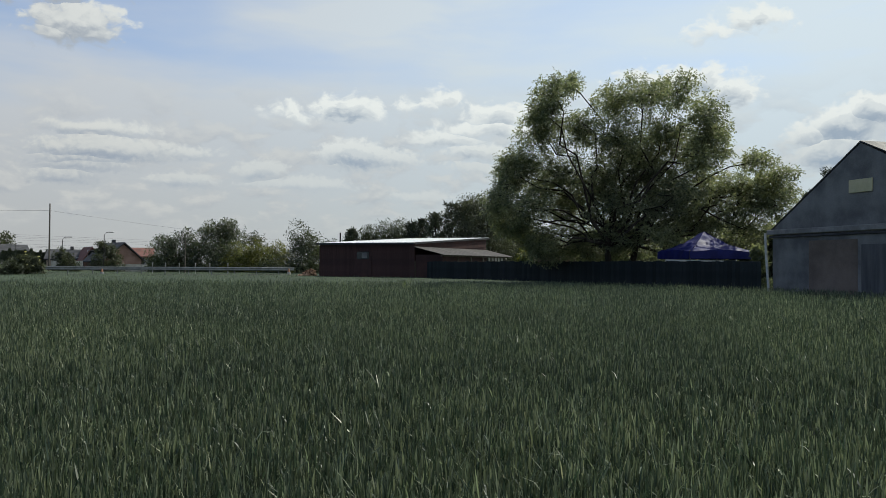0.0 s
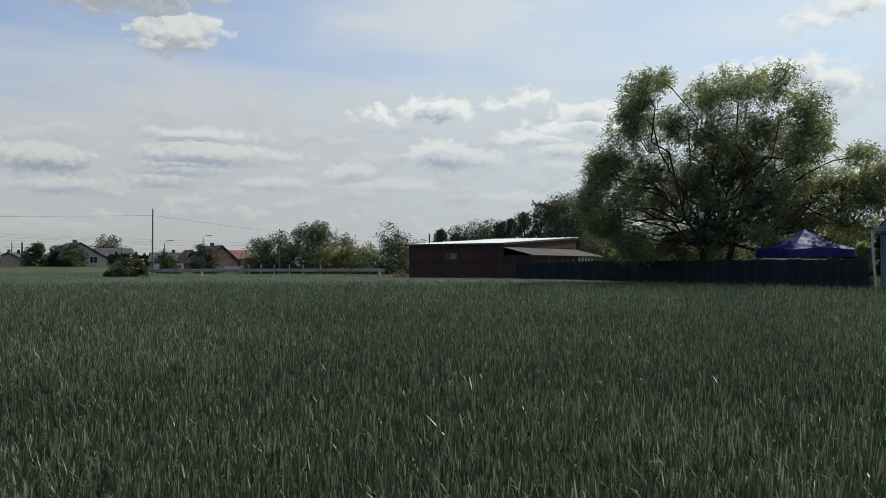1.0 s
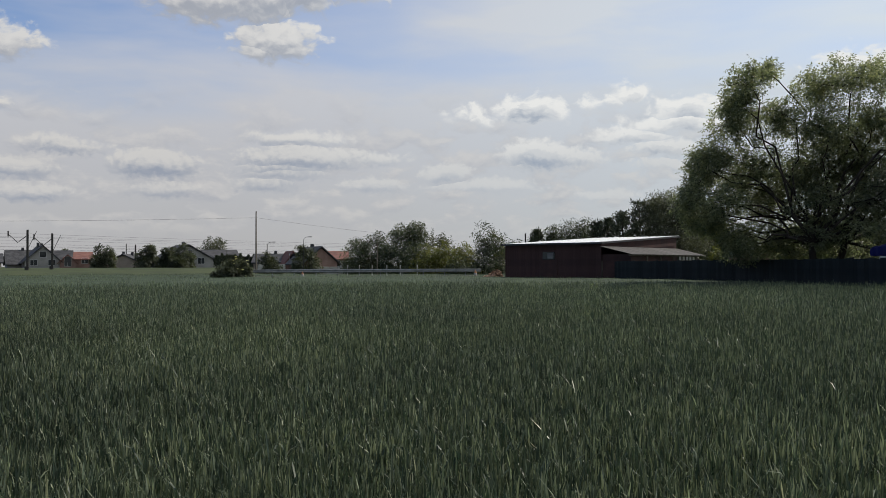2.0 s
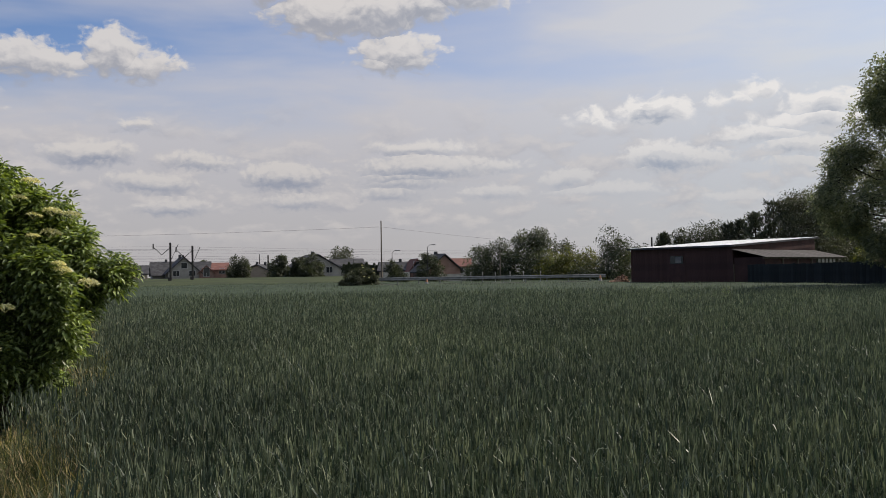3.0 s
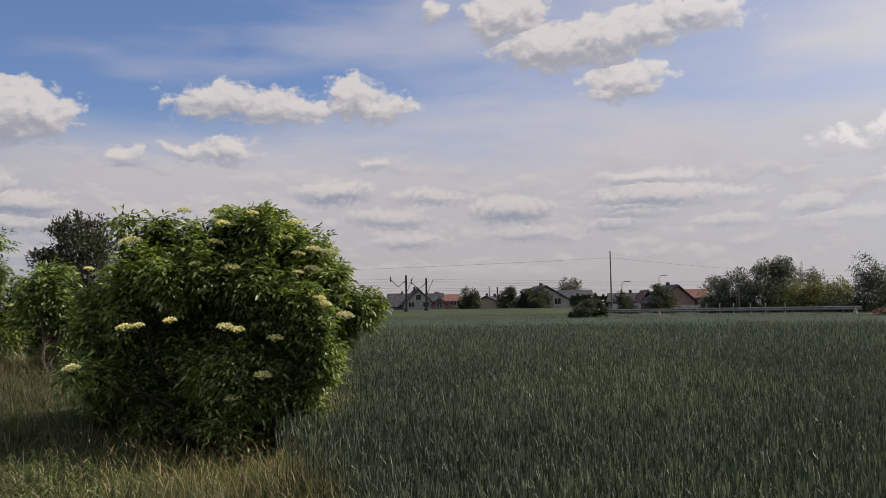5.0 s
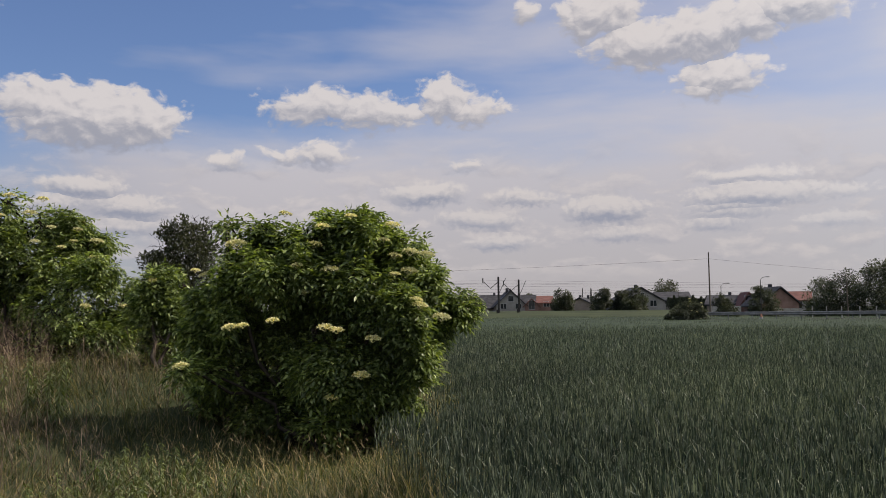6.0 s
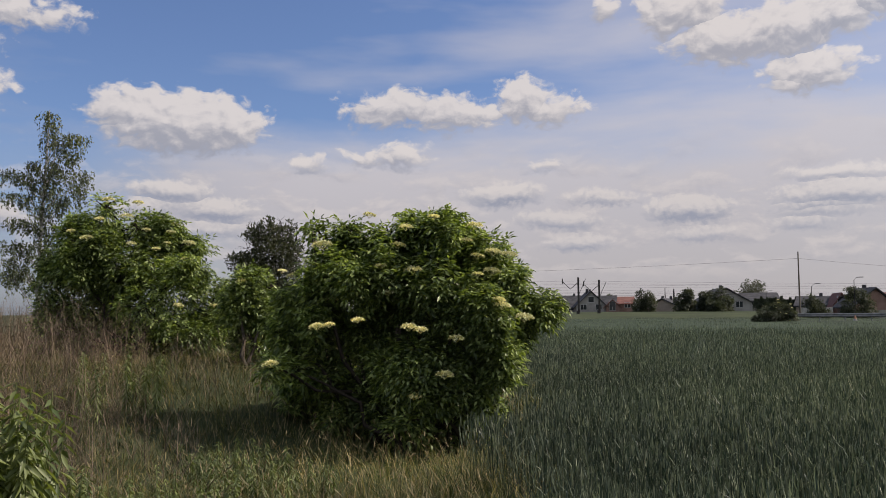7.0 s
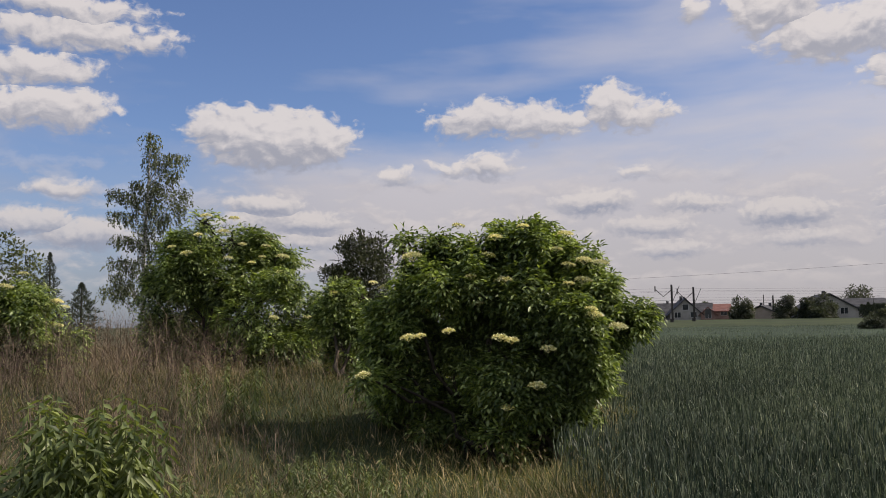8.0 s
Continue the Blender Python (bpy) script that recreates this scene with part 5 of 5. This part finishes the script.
def make_elder(name, at, blobs, label, clusters, flowers, seed, leaf=(0.1, 0.042), reach=0.16, group="flowering elders", foliage="elder", apart=0.24, gap=0.32, marked=()):
    rng = np.random.default_rng(seed)
    ob = thing(name, at, label, "elder bush", group)
    blobs = np.asarray(blobs, float)
    blobs[:, 3:] = np.maximum(blobs[:, 3:] - 0.5 * reach, 0.14)      # the leaves stand out past their twigs
    paths = []
    for b in blobs:
        foot = np.array([rng.normal(0, 0.25), rng.normal(0, 0.25), -0.05])
        part("stem", tubes([limb(rng, foot, b[:3] + rng.normal(0, 0.3, 3) * b[3:], 0.035, 0.012, 0.08, 7, 0.06)], 6), "bark", ob)
        for _ in range(9):
            d = rng.normal(0, 1, 3)
            d /= np.linalg.norm(d)
            paths.append(limb(rng, b[:3], b[:3] + d * b[3:] * 0.95, 0.014, 0.004, 0.1, 5))
    tagged(part("branchwork", tubes(paths, 5), "bark", ob), kind="stuff")
    p, d = shell_points(rng, blobs, clusters // 3, 0.1, 0.0, 1.6, 0.1)
    # the outer shoots stand in separate heads with hollows between
    c, e = shell_points(rng, blobs, max(6, clusters // 90), 0.95, 0.3, 1.1, 0.9)
    size = rng.uniform(0.13, 0.25, len(c)) * reach / 0.14
    heads = np.column_stack([c + e * rng.uniform(-0.12, 0.14, (len(c), 1)), size, size, size * 0.6])
    v, f = merge(spray(rng, p, d + [0, 0, 0.25], 5, reach, leaf[0], leaf[1], 0.45), shoots(rng, blobs, clusters // 30, 5, leaf, reach), shoots(rng, heads, clusters // 7, 5, leaf, reach))
    v[:, 2] = np.maximum(v[:, 2], 0.03)
    part("foliage", (v, f), foliage, ob)
    # flat flower heads on the outer shoots
    q, e = shell_points(rng, blobs, flowers * 60, 0.97, core=0.97)
    order = []
    for i in range(len(q)):
        if len(order) < flowers and rng.random() < 0.04 + 1.2 * max(0.0, float(e[i] @ SUNWARD)) ** 2 and all(np.linalg.norm(q[i] - q[j]) > apart for j in order):
            order.append(i)
    spots = [(Vector(q[i]) + Vector(e[i]) * (reach * 0.95 + 0.02), Vector(e[i])) for i in order] + [(Vector(c), Vector(n)) for c, n in marked]
    for c, n in spots:
        up = (n * 0.2 + Vector((0, 0, 1))).normalized()
        s = rng.uniform(0.65, 1.1)
        part("flower_head", UMBEL, None, ob, m=Matrix.Translation(c) @ up.to_track_quat("Z", "Y").to_matrix().to_4x4() @ Matrix.Diagonal((s, s, s, 1)))
    return ob


def by_view(rows, at, r):
    """Clumps given as bearing, elevation, half width, half height (degrees) and depth behind r."""
    out = []
    for az, el, w, h, back in rows:
        a = radians(az)
        q = Vector((-(r + back) * math.sin(a), (r + back) * math.cos(a), EYE + (r + back) * math.tan(radians(el)))) - at
        k = (r + back) * math.tan(radians(1))
        out.append((q.x, q.y, q.z, w * k, (w + h) / 2 * k, h * k))
    return out


def make_birch(at, blobs):
    """A pale leaning stem, thin limbs to each spray, and leaves on hanging twigs."""
    rng = np.random.default_rng(204)
    ob = thing("birch_tree", at, "slender young birch with hanging twigs and pale trunk", "tree")
    blobs = np.asarray(blobs, float)
    top = blobs[blobs[:, 2].argmax()]
    f = np.linspace(0, 1, 12)
    mid = np.stack([top[0] * f ** 1.3 + 0.06 * np.sin(f * 9), top[1] * f ** 1.3, -0.1 + (top[2] + 0.3) * f], -1)
    part("trunk", tubes([[(p, r) for p, r in zip(mid, np.linspace(0.085, 0.012, 12))]], 7), "birch_bark", ob)
    limbs, twigs, leaf_at, leaf_to = [], [], [], []
    for x, y, z, w, d, h in blobs:
        z0 = max(0.8, z - 0.35 - 0.7 * math.hypot(x - np.interp(z, mid[:, 2], mid[:, 0]), y))
        foot = np.array([np.interp(z0, mid[:, 2], mid[:, k]) for k in range(3)])
        limbs.append(limb(rng, foot, (x, y, z + h * 0.6), 0.022, 0.007, 0.05, 7, 0.06))
        for _ in range(int(20 + 120 * w * h)):
            u = rng.normal(0, 0.5, 3).clip(-1, 1)
            a = np.array([x + u[0] * w, y + u[1] * max(w, 0.3), z + h * (0.9 - abs(u[2]))])
            fall = rng.uniform(0.2, 0.5)
            b = a + [rng.normal(0, 0.09), rng.normal(0, 0.09), -fall]
            twigs.append([(a, 0.003), (b, 0.002)])
            k = int(fall * 30)
            g = rng.uniform(0, 1, k)[:, None]
            leaf_at.append(a + (b - a) * g + rng.normal(0, 0.025, (k, 3)))
            leaf_to.append(rng.normal(0, 0.6, (k, 3)) - [0, 0, 0.9])
    tagged(part("limbwork", tubes(limbs, 5), "birch_bark", ob), kind="stuff")
    tagged(part("twigwork", tubes(twigs, 3), "bark", ob), kind="stuff")
    p, d = np.concatenate(leaf_at), np.concatenate(leaf_to)
    part("crown", leaflets(rng, p, d, rng.uniform(0.055, 0.095, len(p)), rng.uniform(0.04, 0.062, len(p))), "birch", ob)


def flower_spots(rows, at, r, middle, low=0.35):
    """Flower heads by bearing and elevation on the near side of a bush, facing away from its middle."""
    c = polar(middle[0], middle[1], 1.4) - at
    out = []
    for az, el in rows:
        a, d = radians(az), r - (low if el < 1.5 else 0.0)      # the lower boughs reach further out
        q = Vector((-d * math.sin(a), d * math.cos(a), EYE + d * math.tan(radians(el)))) - at
        out.append((q, (q - c).normalized()))
    return out


at = polar(51.4, 10.4)
rows = [(50.0, 5.75, 2.7, 1.6, 0.0), (46.8, 4.8, 2.3, 1.3, 0.0), (45.5, 2.7, 2.2, 1.6, 0.0), (44.5, 0.2, 1.8, 1.6, 0.0), (49.9, 2.5, 3.4, 2.3, -0.3), (57.7, 5.9, 0.9, 0.7, 0.2), (55.6, 5.9, 1.0, 0.8, 0.2),
        (53.0, 5.1, 2.3, 1.5, 0.1), (57.0, 3.4, 2.0, 1.8, 0.1), (58.2, 1.1, 2.2, 1.6, 0.2), (59.6, -0.8, 1.6, 1.3, 0.3), (53.6, 3.1, 1.9, 1.7, -0.3), (54.5, -0.3, 2.7, 1.6, 0.5),
        (60.6, -3.1, 1.2, 0.5, -0.3), (59.0, -3.4, 1.7, 1.0, 0), (55.7, -4.0, 2.8, 1.9, 0.6), (47.7, 0.7, 2.6, 1.9, -0.5), (51.0, -2.2, 2.9, 1.6, -0.4), (52.9, -3.2, 1.9, 1.1, -0.5), (50.6, -4.9, 2.6, 1.5, -0.45), (52.0, -6.9, 2.2, 0.9, -0.6), (47.3, -4.5, 1.7, 1.9, -0.3), (48.1, -6.2, 1.6, 1.2, -0.3), (46.8, -2.1, 2.2, 1.7, -0.3), (45.1, -1.5, 1.3, 1.1, 0),
        (57.0, -1.4, 2.2, 1.5, 0.4), (53.8, -5.9, 2.1, 1.3, 0.0), (56.2, -5.4, 2.2, 1.2, 0.9), (50.4, -7.2, 2.6, 1.2, 0.0), (53.6, -7.0, 2.0, 1.0, 0.5), (47.8, -7.4, 1.8, 1.2, 0.1), (46.9, -5.9, 1.6, 1.4, 0.0), (55.0, -5.6, 2.0, 1.2, 0.2), (57.4, -3.6, 2.2, 1.2, 0.3), (59.0, -2.4, 1.6, 1.1, 0.3), (45.9, 4.0, 1.6, 1.2, 0.1), (51.4, 0.6, 2.6, 1.6, 0.0), (48.6, -0.8, 2.4, 1.6, 0.0)]
heads = [(57.5, 4.9), (53.6, 3.5), (53.1, 1.7), (57.1, -0.4), (51.9, 6.1), (50.0, 6.8), (47.2, 6.2), (47.8, 5.2), (46.0, 4.4), (44.9, 4.2), (45.5, 0.8), (46.1, 3.1), (49.4, -3.8),
         (51.4, -5.2), (60.9, -2.9), (57.9, -0.5), (55.2, -0.1), (51.0, -0.8), (48.6, -1.4), (51.8, -0.6), (51.4, 3.2), (45.7, 1.2), (44.0, 0.0)]
make_elder("elder_bush", at, by_view(rows, at, 10.3), "large elder bush in cream flower beside the wheat", 15000, 20, 101, (0.088, 0.036), 0.14, marked=flower_spots(heads, at, 9.75, (51.4, 10.8)))
at = polar(68.6, 16.0)
rows = [(70.4, 7.0, 1.5, 1.0, 0.0), (68.6, 5.8, 1.9, 1.3, 0.0), (67.0, 4.7, 1.6, 1.0, 0.0), (64.8, 4.7, 1.3, 0.6, -0.2), (72.3, 5.1, 1.6, 1.3, 0.2), (71.0, 4.4, 2.2, 1.6, 0.0), (66.6, 2.0, 3.0, 1.5, -0.8),
        (63.9, 1.0, 1.6, 1.3, -0.5), (68.0, 0.7, 2.8, 1.6, -0.8), (65.8, -0.9, 2.2, 1.3, -0.7), (72.9, 2.1, 1.8, 1.9, 0.5), (71.4, 0.2, 2.2, 1.6, 0.4), (65.1, -1.2, 1.6, 1.2, -0.6),
        (69.1, 3.1, 2.2, 1.6, -0.2), (68.4, -1.5, 2.6, 1.3, -0.3), (70.8, -1.9, 2.6, 1.5, 0.3), (66.6, -2.6, 2.6, 1.1, -0.3), (73.0, -0.5, 1.7, 1.7, 0.6), (71.6, -3.6, 2.6, 1.6, 0.4), (68.6, -4.2, 2.8, 1.6, 0.2), (65.6, -4.0, 2.4, 1.5, 0.1), (74.0, -2.8, 1.6, 1.6, 0.7), (72.4, 3.4, 1.8, 1.5, 0.3), (70.0, 1.6, 2.2, 1.8, 0.5), (72.6, 0.8, 1.8, 1.6, 0.4), (64.3, 0.2, 1.9, 1.4, -0.5), (66.6, -0.4, 2.3, 1.3, -0.8), (67.6, 3.4, 2.0, 1.3, -0.2)]
heads = [(69.0, 4.7), (67.5, 4.4), (63.9, 0.8), (69.3, 6.4), (70.4, 7.4), (72.5, 5.4), (70.9, 6.2), (71.6, 5.0), (68.1, 5.6), (66.6, 5.5), (65.5, 4.8)]
make_elder("elder_bush", at, by_view(rows, at, 16.0), "elder bush in flower standing in tall dry weeds", 10500, 16, 102, (0.095, 0.039), 0.15, marked=flower_spots(heads, at, 15.3, (68.6, 16.5)))
at = polar(61.2, 13.5)
rows = [(62.2, 2.4, 1.3, 0.8, 0.0), (61.5, 2.7, 1.3, 0.7, 0.0), (60.4, 2.0, 1.0, 1.0, 0.0), (62.1, 0.8, 1.4, 1.3, 0.0), (60.9, 0.1, 1.4, 1.3, 0.0), (61.6, -1.4, 1.6, 1.3, 0.1), (60.5, -2.1, 1.5, 1.1, 0.2), (61.6, -4.0, 2.0, 1.4, 0.2), (60.0, -4.6, 1.8, 1.3, 0.2)]
make_elder("elder_bush", at, by_view(rows, at, 13.5), "small shaded elder between two larger elders", 2400, 7, 103, (0.09, 0.037))
at = polar(81.0, 15.0)
rows = [(81.1, 2.5, 1.6, 0.7, 0.0), (80.3, 1.7, 1.8, 1.0, -0.2), (79.0, 1.2, 1.2, 0.7, 0.0), (82.0, 1.4, 1.9, 1.1, 0.0), (81.1, 0.6, 2.2, 1.0, -0.3), (83.7, 1.8, 2.2, 1.5, 0.0), (83.0, 0.1, 2.2, 1.5, 0.0),
        (79.3, 0.1, 1.5, 0.9, 0.0), (81.0, -2.0, 2.6, 1.8, 0.1), (83.6, -2.2, 2.4, 1.8, 0.1), (79.0, -2.2, 1.6, 1.6, 0.2), (81.0, -4.4, 2.8, 1.4, 0.2)]
make_elder("elder_bush", at, by_view(rows, at, 15.0), "low elder bush with yellowish flower heads", 3600, 15, 104, (0.09, 0.037))
at = polar(26.75, 77)
rows = [(26.2, 0.05, 0.6, 0.5, 0), (27.0, -0.1, 0.7, 0.5, 0), (25.8, -0.25, 0.45, 0.4, 0), (27.4, -0.45, 0.5, 0.4, 0), (26.6, -0.5, 0.8, 0.45, -0.3)]
make_elder("elder_bush", at, by_view(rows, at, 77), "lone elder bush in flower at the field edge", 1100, 14, 105, (0.15, 0.085), 0.26, foliage="village_leaf")

# saplings behind the elders
at = polar(60.3, 19.0)
rows = [(59.5, 6.3, 0.3, 0.7, 0.0), (60.1, 5.7, 0.8, 0.9, 0.0), (59.0, 5.6, 0.6, 0.8, 0.0), (61.1, 5.4, 0.6, 0.7, 0.0), (61.6, 4.5, 0.9, 0.9, 0.0), (60.1, 4.3, 1.3, 1.1, 0.0), (58.8, 4.3, 0.8, 1.0, 0.0),
        (62.2, 3.6, 0.7, 0.8, 0.0), (60.9, 3.0, 1.5, 1.1, 0.0), (59.2, 2.8, 1.3, 1.3, 0.0), (61.6, 1.5, 1.3, 1.3, 0.0), (59.7, 1.1, 1.5, 1.3, 0.0)]
tree("willow_shrub", at, by_view(rows, at, 19.0), "grey-green young willow shrub with upright shoots", "shrub", leaf="grey_leaf", leaves=9500, size=(0.085, 0.036), trunk=0.035, inner=0.15, gap=0.22, gap_scale=2.0,
     seed=202, stems=5, twigs=9, droop=-0.6)
at = polar(73.9, 28.0)
rows = [(73.5, 12.2, 0.2, 0.4, 0.0), (73.4, 11.3, 0.4, 0.7, 0.0), (73.2, 10.3, 0.7, 0.9, 0.0), (73.1, 9.1, 1.0, 0.9, 0.0), (73.0, 8.4, 1.0, 1.0, 0.0), (73.3, 7.3, 1.0, 1.0, 0.0),
        (73.6, 6.2, 0.9, 0.9, 0.0), (73.6, 5.1, 0.8, 0.9, 0.0), (73.8, 4.0, 1.0, 0.9, 0.0), (73.9, 3.0, 1.2, 0.9, 0.0), (74.3, 2.0, 1.4, 0.9, 0.0), (72.3, 11.0, 0.5, 0.4, 0.0), (71.7, 11.1, 0.3, 0.2, 0.0),
        (72.3, 9.8, 0.7, 0.8, 0.0), (71.5, 8.6, 0.5, 0.6, 0.0), (71.8, 7.8, 0.6, 0.6, 0.0), (72.3, 6.9, 0.7, 0.7, 0.0), (75.5, 8.7, 0.4, 0.3, 0.0), (74.8, 8.4, 0.5, 0.4, 0.0), (74.3, 9.1, 0.5, 0.5, 0.0),
        (75.4, 7.3, 0.5, 0.3, 0.0), (74.6, 7.1, 0.6, 0.5, 0.0), (74.1, 8.0, 0.5, 0.6, 0.0), (75.2, 5.7, 0.6, 0.4, 0.0), (74.4, 5.5, 0.6, 0.5, 0.0), (75.4, 4.4, 0.3, 0.3, 0.0), (74.8, 4.1, 0.5, 0.5, 0.0),
        (75.4, 3.3, 0.4, 0.4, 0.0), (75.8, 2.5, 0.5, 0.4, 0.0), (74.9, 2.6, 0.6, 0.6, 0.0)]
make_birch(at, by_view(rows, at, 28.0))
for az, tall, seed in ((81.4, 3.3, 206), (80.3, 2.9, 207)):
    tree("poplar_sapling", polar(az, 24.0), [(0.16 * math.cos(i * 2.1), 0.16 * math.sin(i * 2.1), 0.9 + (tall - 1.1) * i / 11, 0.26 - 0.015 * i, 0.26, 0.24) for i in range(12)],
         "thin upright sapling with sparse leaves", "tree", "young poplars", leaf="birch", leaves=800, size=(0.11, 0.07), trunk=0.03, inner=0.1, gap=0.2, seed=seed, droop=-0.3)
for az, r, w, el, seed, label in ((79.0, 60, 1.25, 4.75, 211, "narrow dark spruce standing far behind the bushes"), (77.2, 55, 1.9, 2.9, 212, "low dark juniper far behind the weeds")):
    at = polar(az, r)
    g = np.random.default_rng(seed)
    hh, n = EYE + r * math.tan(radians(el)) - at.z, 2600
    f = g.uniform(0, 1, n) ** 0.75
    a = g.uniform(0, 6.283, n)
    q = r * math.tan(radians(w)) * (1 - f) ** 0.75 * g.uniform(0.3, 1.0, n) * (0.85 + 0.25 * np.sin(f * 40))
    ob = thing("spruce_tree", at, label, "conifer", "distant conifers")
    part("trunk", tubes([[((0, 0, 0), 0.1), ((0, 0, hh), 0.02)]], 6), "bark", ob)
    part("crown", leaflets(g, np.stack([q * np.cos(a), q * np.sin(a), f * hh], -1), np.stack([np.cos(a), np.sin(a), 0.3 + 1.2 * f], -1), 0.3 * (1.1 - f * 0.8), 0.08 * (1.1 - f * 0.6)), "needle", ob)


def make_dead_weeds():
    """Brown dry stalks with side twigs."""
    rng = np.random.default_rng(301)
    pieces = []
    for az0, az1, r0, r1, density, tall in ((72.0, 94, 10.0, 15.5, 14, 0.95), (68, 94, 8.6, 14.0, 14, 0.85), (66, 94, 7.0, 9.6, 10, 0.75), (58, 67, 11.0, 13.5, 8, 0.6), (72, 94, 15.5, 26, 10, 0.95)):
        p = scatter(rng, az0, az1, r0, r1, density)
        n = len(p)
        h = tall * rng.uniform(0.5, 1.15, n)
        head = rng.uniform(0, 6.283, n)
        tilt, curl = rng.uniform(0, 1.0, n) * rng.random(n) ** 0.4, rng.uniform(-0.9, 0.9, n)
        pieces.append(strips(rng, p, tilt, curl, h, rng.uniform(0.004, 0.007, n), 3, head, False))
        for k in range(30):
            f = rng.uniform(0.1, 0.98, n)
            a = tilt + curl * f * 0.5
            at = p + np.stack([np.cos(head) * np.sin(a), np.sin(head) * np.sin(a), np.cos(a)], -1) * (h * f)[:, None]
            pieces.append(strips(rng, at, rng.uniform(0.4, 1.6, n), rng.uniform(-0.7, 0.7, n), h * rng.uniform(0.1, 0.5, n), np.full(n, 0.0035), 2))
    ob = part("dead_weeds", merge(*pieces), "dead")
    tagged(ob, "thicket of brown dead weed stalks from last year", "dead weeds", kind="stuff")
    pieces = []
    for az0, az1, r0, r1, density in ((68, 95, 8.0, 15, 130), (57, 66, 10, 13, 60), (52, 98, 15, 32, 22)):
        p = scatter(rng, az0, az1, r0, r1, density)
        keep = np.array([noise.noise(Vector((q[0] * 0.7, q[1] * 0.7, 8.0))) for q in p]) > -0.1
        p = p[keep]
        n = len(p)
        pieces.append(strips(rng, p, rng.uniform(0, 0.7, n), rng.uniform(0, 1.3, n), rng.uniform(0.2, 0.55, n), rng.uniform(0.003, 0.006, n) * (1 + 1.5 * (r0 > 14)), 2))
    ob = part("tall_dry_grass", merge(*pieces), "straw")
    tagged(ob, "tall pale dry grass in front of the elders", "dry grass", kind="stuff")


def make_goldenrod(az, r, count, spread, tall, seed, label, size=0.17):
    rng = np.random.default_rng(seed)
    at = polar(az, r)
    ob = thing("goldenrod_clump", at, label, "weed", "goldenrod clumps")
    leaves = []
    for _ in range(count):
        a, q = rng.uniform(0, 6.283), spread * math.sqrt(rng.random())
        foot = np.array([q * math.cos(a), q * math.sin(a), 0.0])
        h = tall * rng.uniform(0.65, 1.05)
        top = foot + [math.cos(a) * 0.09 * h * q / spread, math.sin(a) * 0.09 * h * q / spread, h]
        part("stem", tubes([limb(rng, foot, top, 0.006, 0.003, 0.02, 5)], 4), "weed", ob)
        k = 44
        f = np.linspace(0.15, 1.0, k)
        p = foot + (top - foot) * f[:, None]
        b = np.arange(k) * 2.4 + a
        d = np.stack([np.cos(b), np.sin(b), 0.9 * f ** 3 - 1.15], -1) + rng.normal(0, 0.2, (k, 3))
        leaves.append(leaflets(rng, p, d, size * (1 - 0.4 * f ** 3), size * 0.19, 0.1))
    part("foliage", merge(*leaves), "weed", ob)


make_dead_weeds()
make_goldenrod(78.2, 6.0, 74, 0.36, 1.2, 401, "clump of tall green goldenrod with narrow leaves")
make_goldenrod(83.2, 6.2, 40, 0.4, 0.85, 402, "clump of tall green goldenrod with narrow leaves")
make_goldenrod(63.5, 8.4, 34, 0.55, 0.42, 403, "low green weeds in the verge grass", 0.075)
make_goldenrod(67.5, 7.2, 38, 0.6, 0.4, 404, "low green weeds in the verge grass", 0.075)
make_goldenrod(60.5, 7.6, 26, 0.5, 0.36, 405, "low green weeds in the verge grass", 0.075)
make_goldenrod(2.4, 36.0, 4, 0.12, 0.95, 407, "lone pale weed standing above the wheat", 0.14)
make_goldenrod(72.0, 5.6, 34, 0.6, 0.5, 408, "low green weeds in the verge grass", 0.085)
make_goldenrod(68.6, 6.4, 30, 0.6, 0.42, 409, "low green weeds in the verge grass", 0.08)
make_goldenrod(75.5, 7.4, 36, 0.7, 0.55, 410, "low green weeds in the verge grass", 0.09)
make_goldenrod(64.6, 6.2, 26, 0.5, 0.34, 411, "low green weeds in the verge grass", 0.07)
make_goldenrod(70.0, 11.0, 18, 0.5, 0.8, 406, "green weeds among the dead stalks", 0.11)
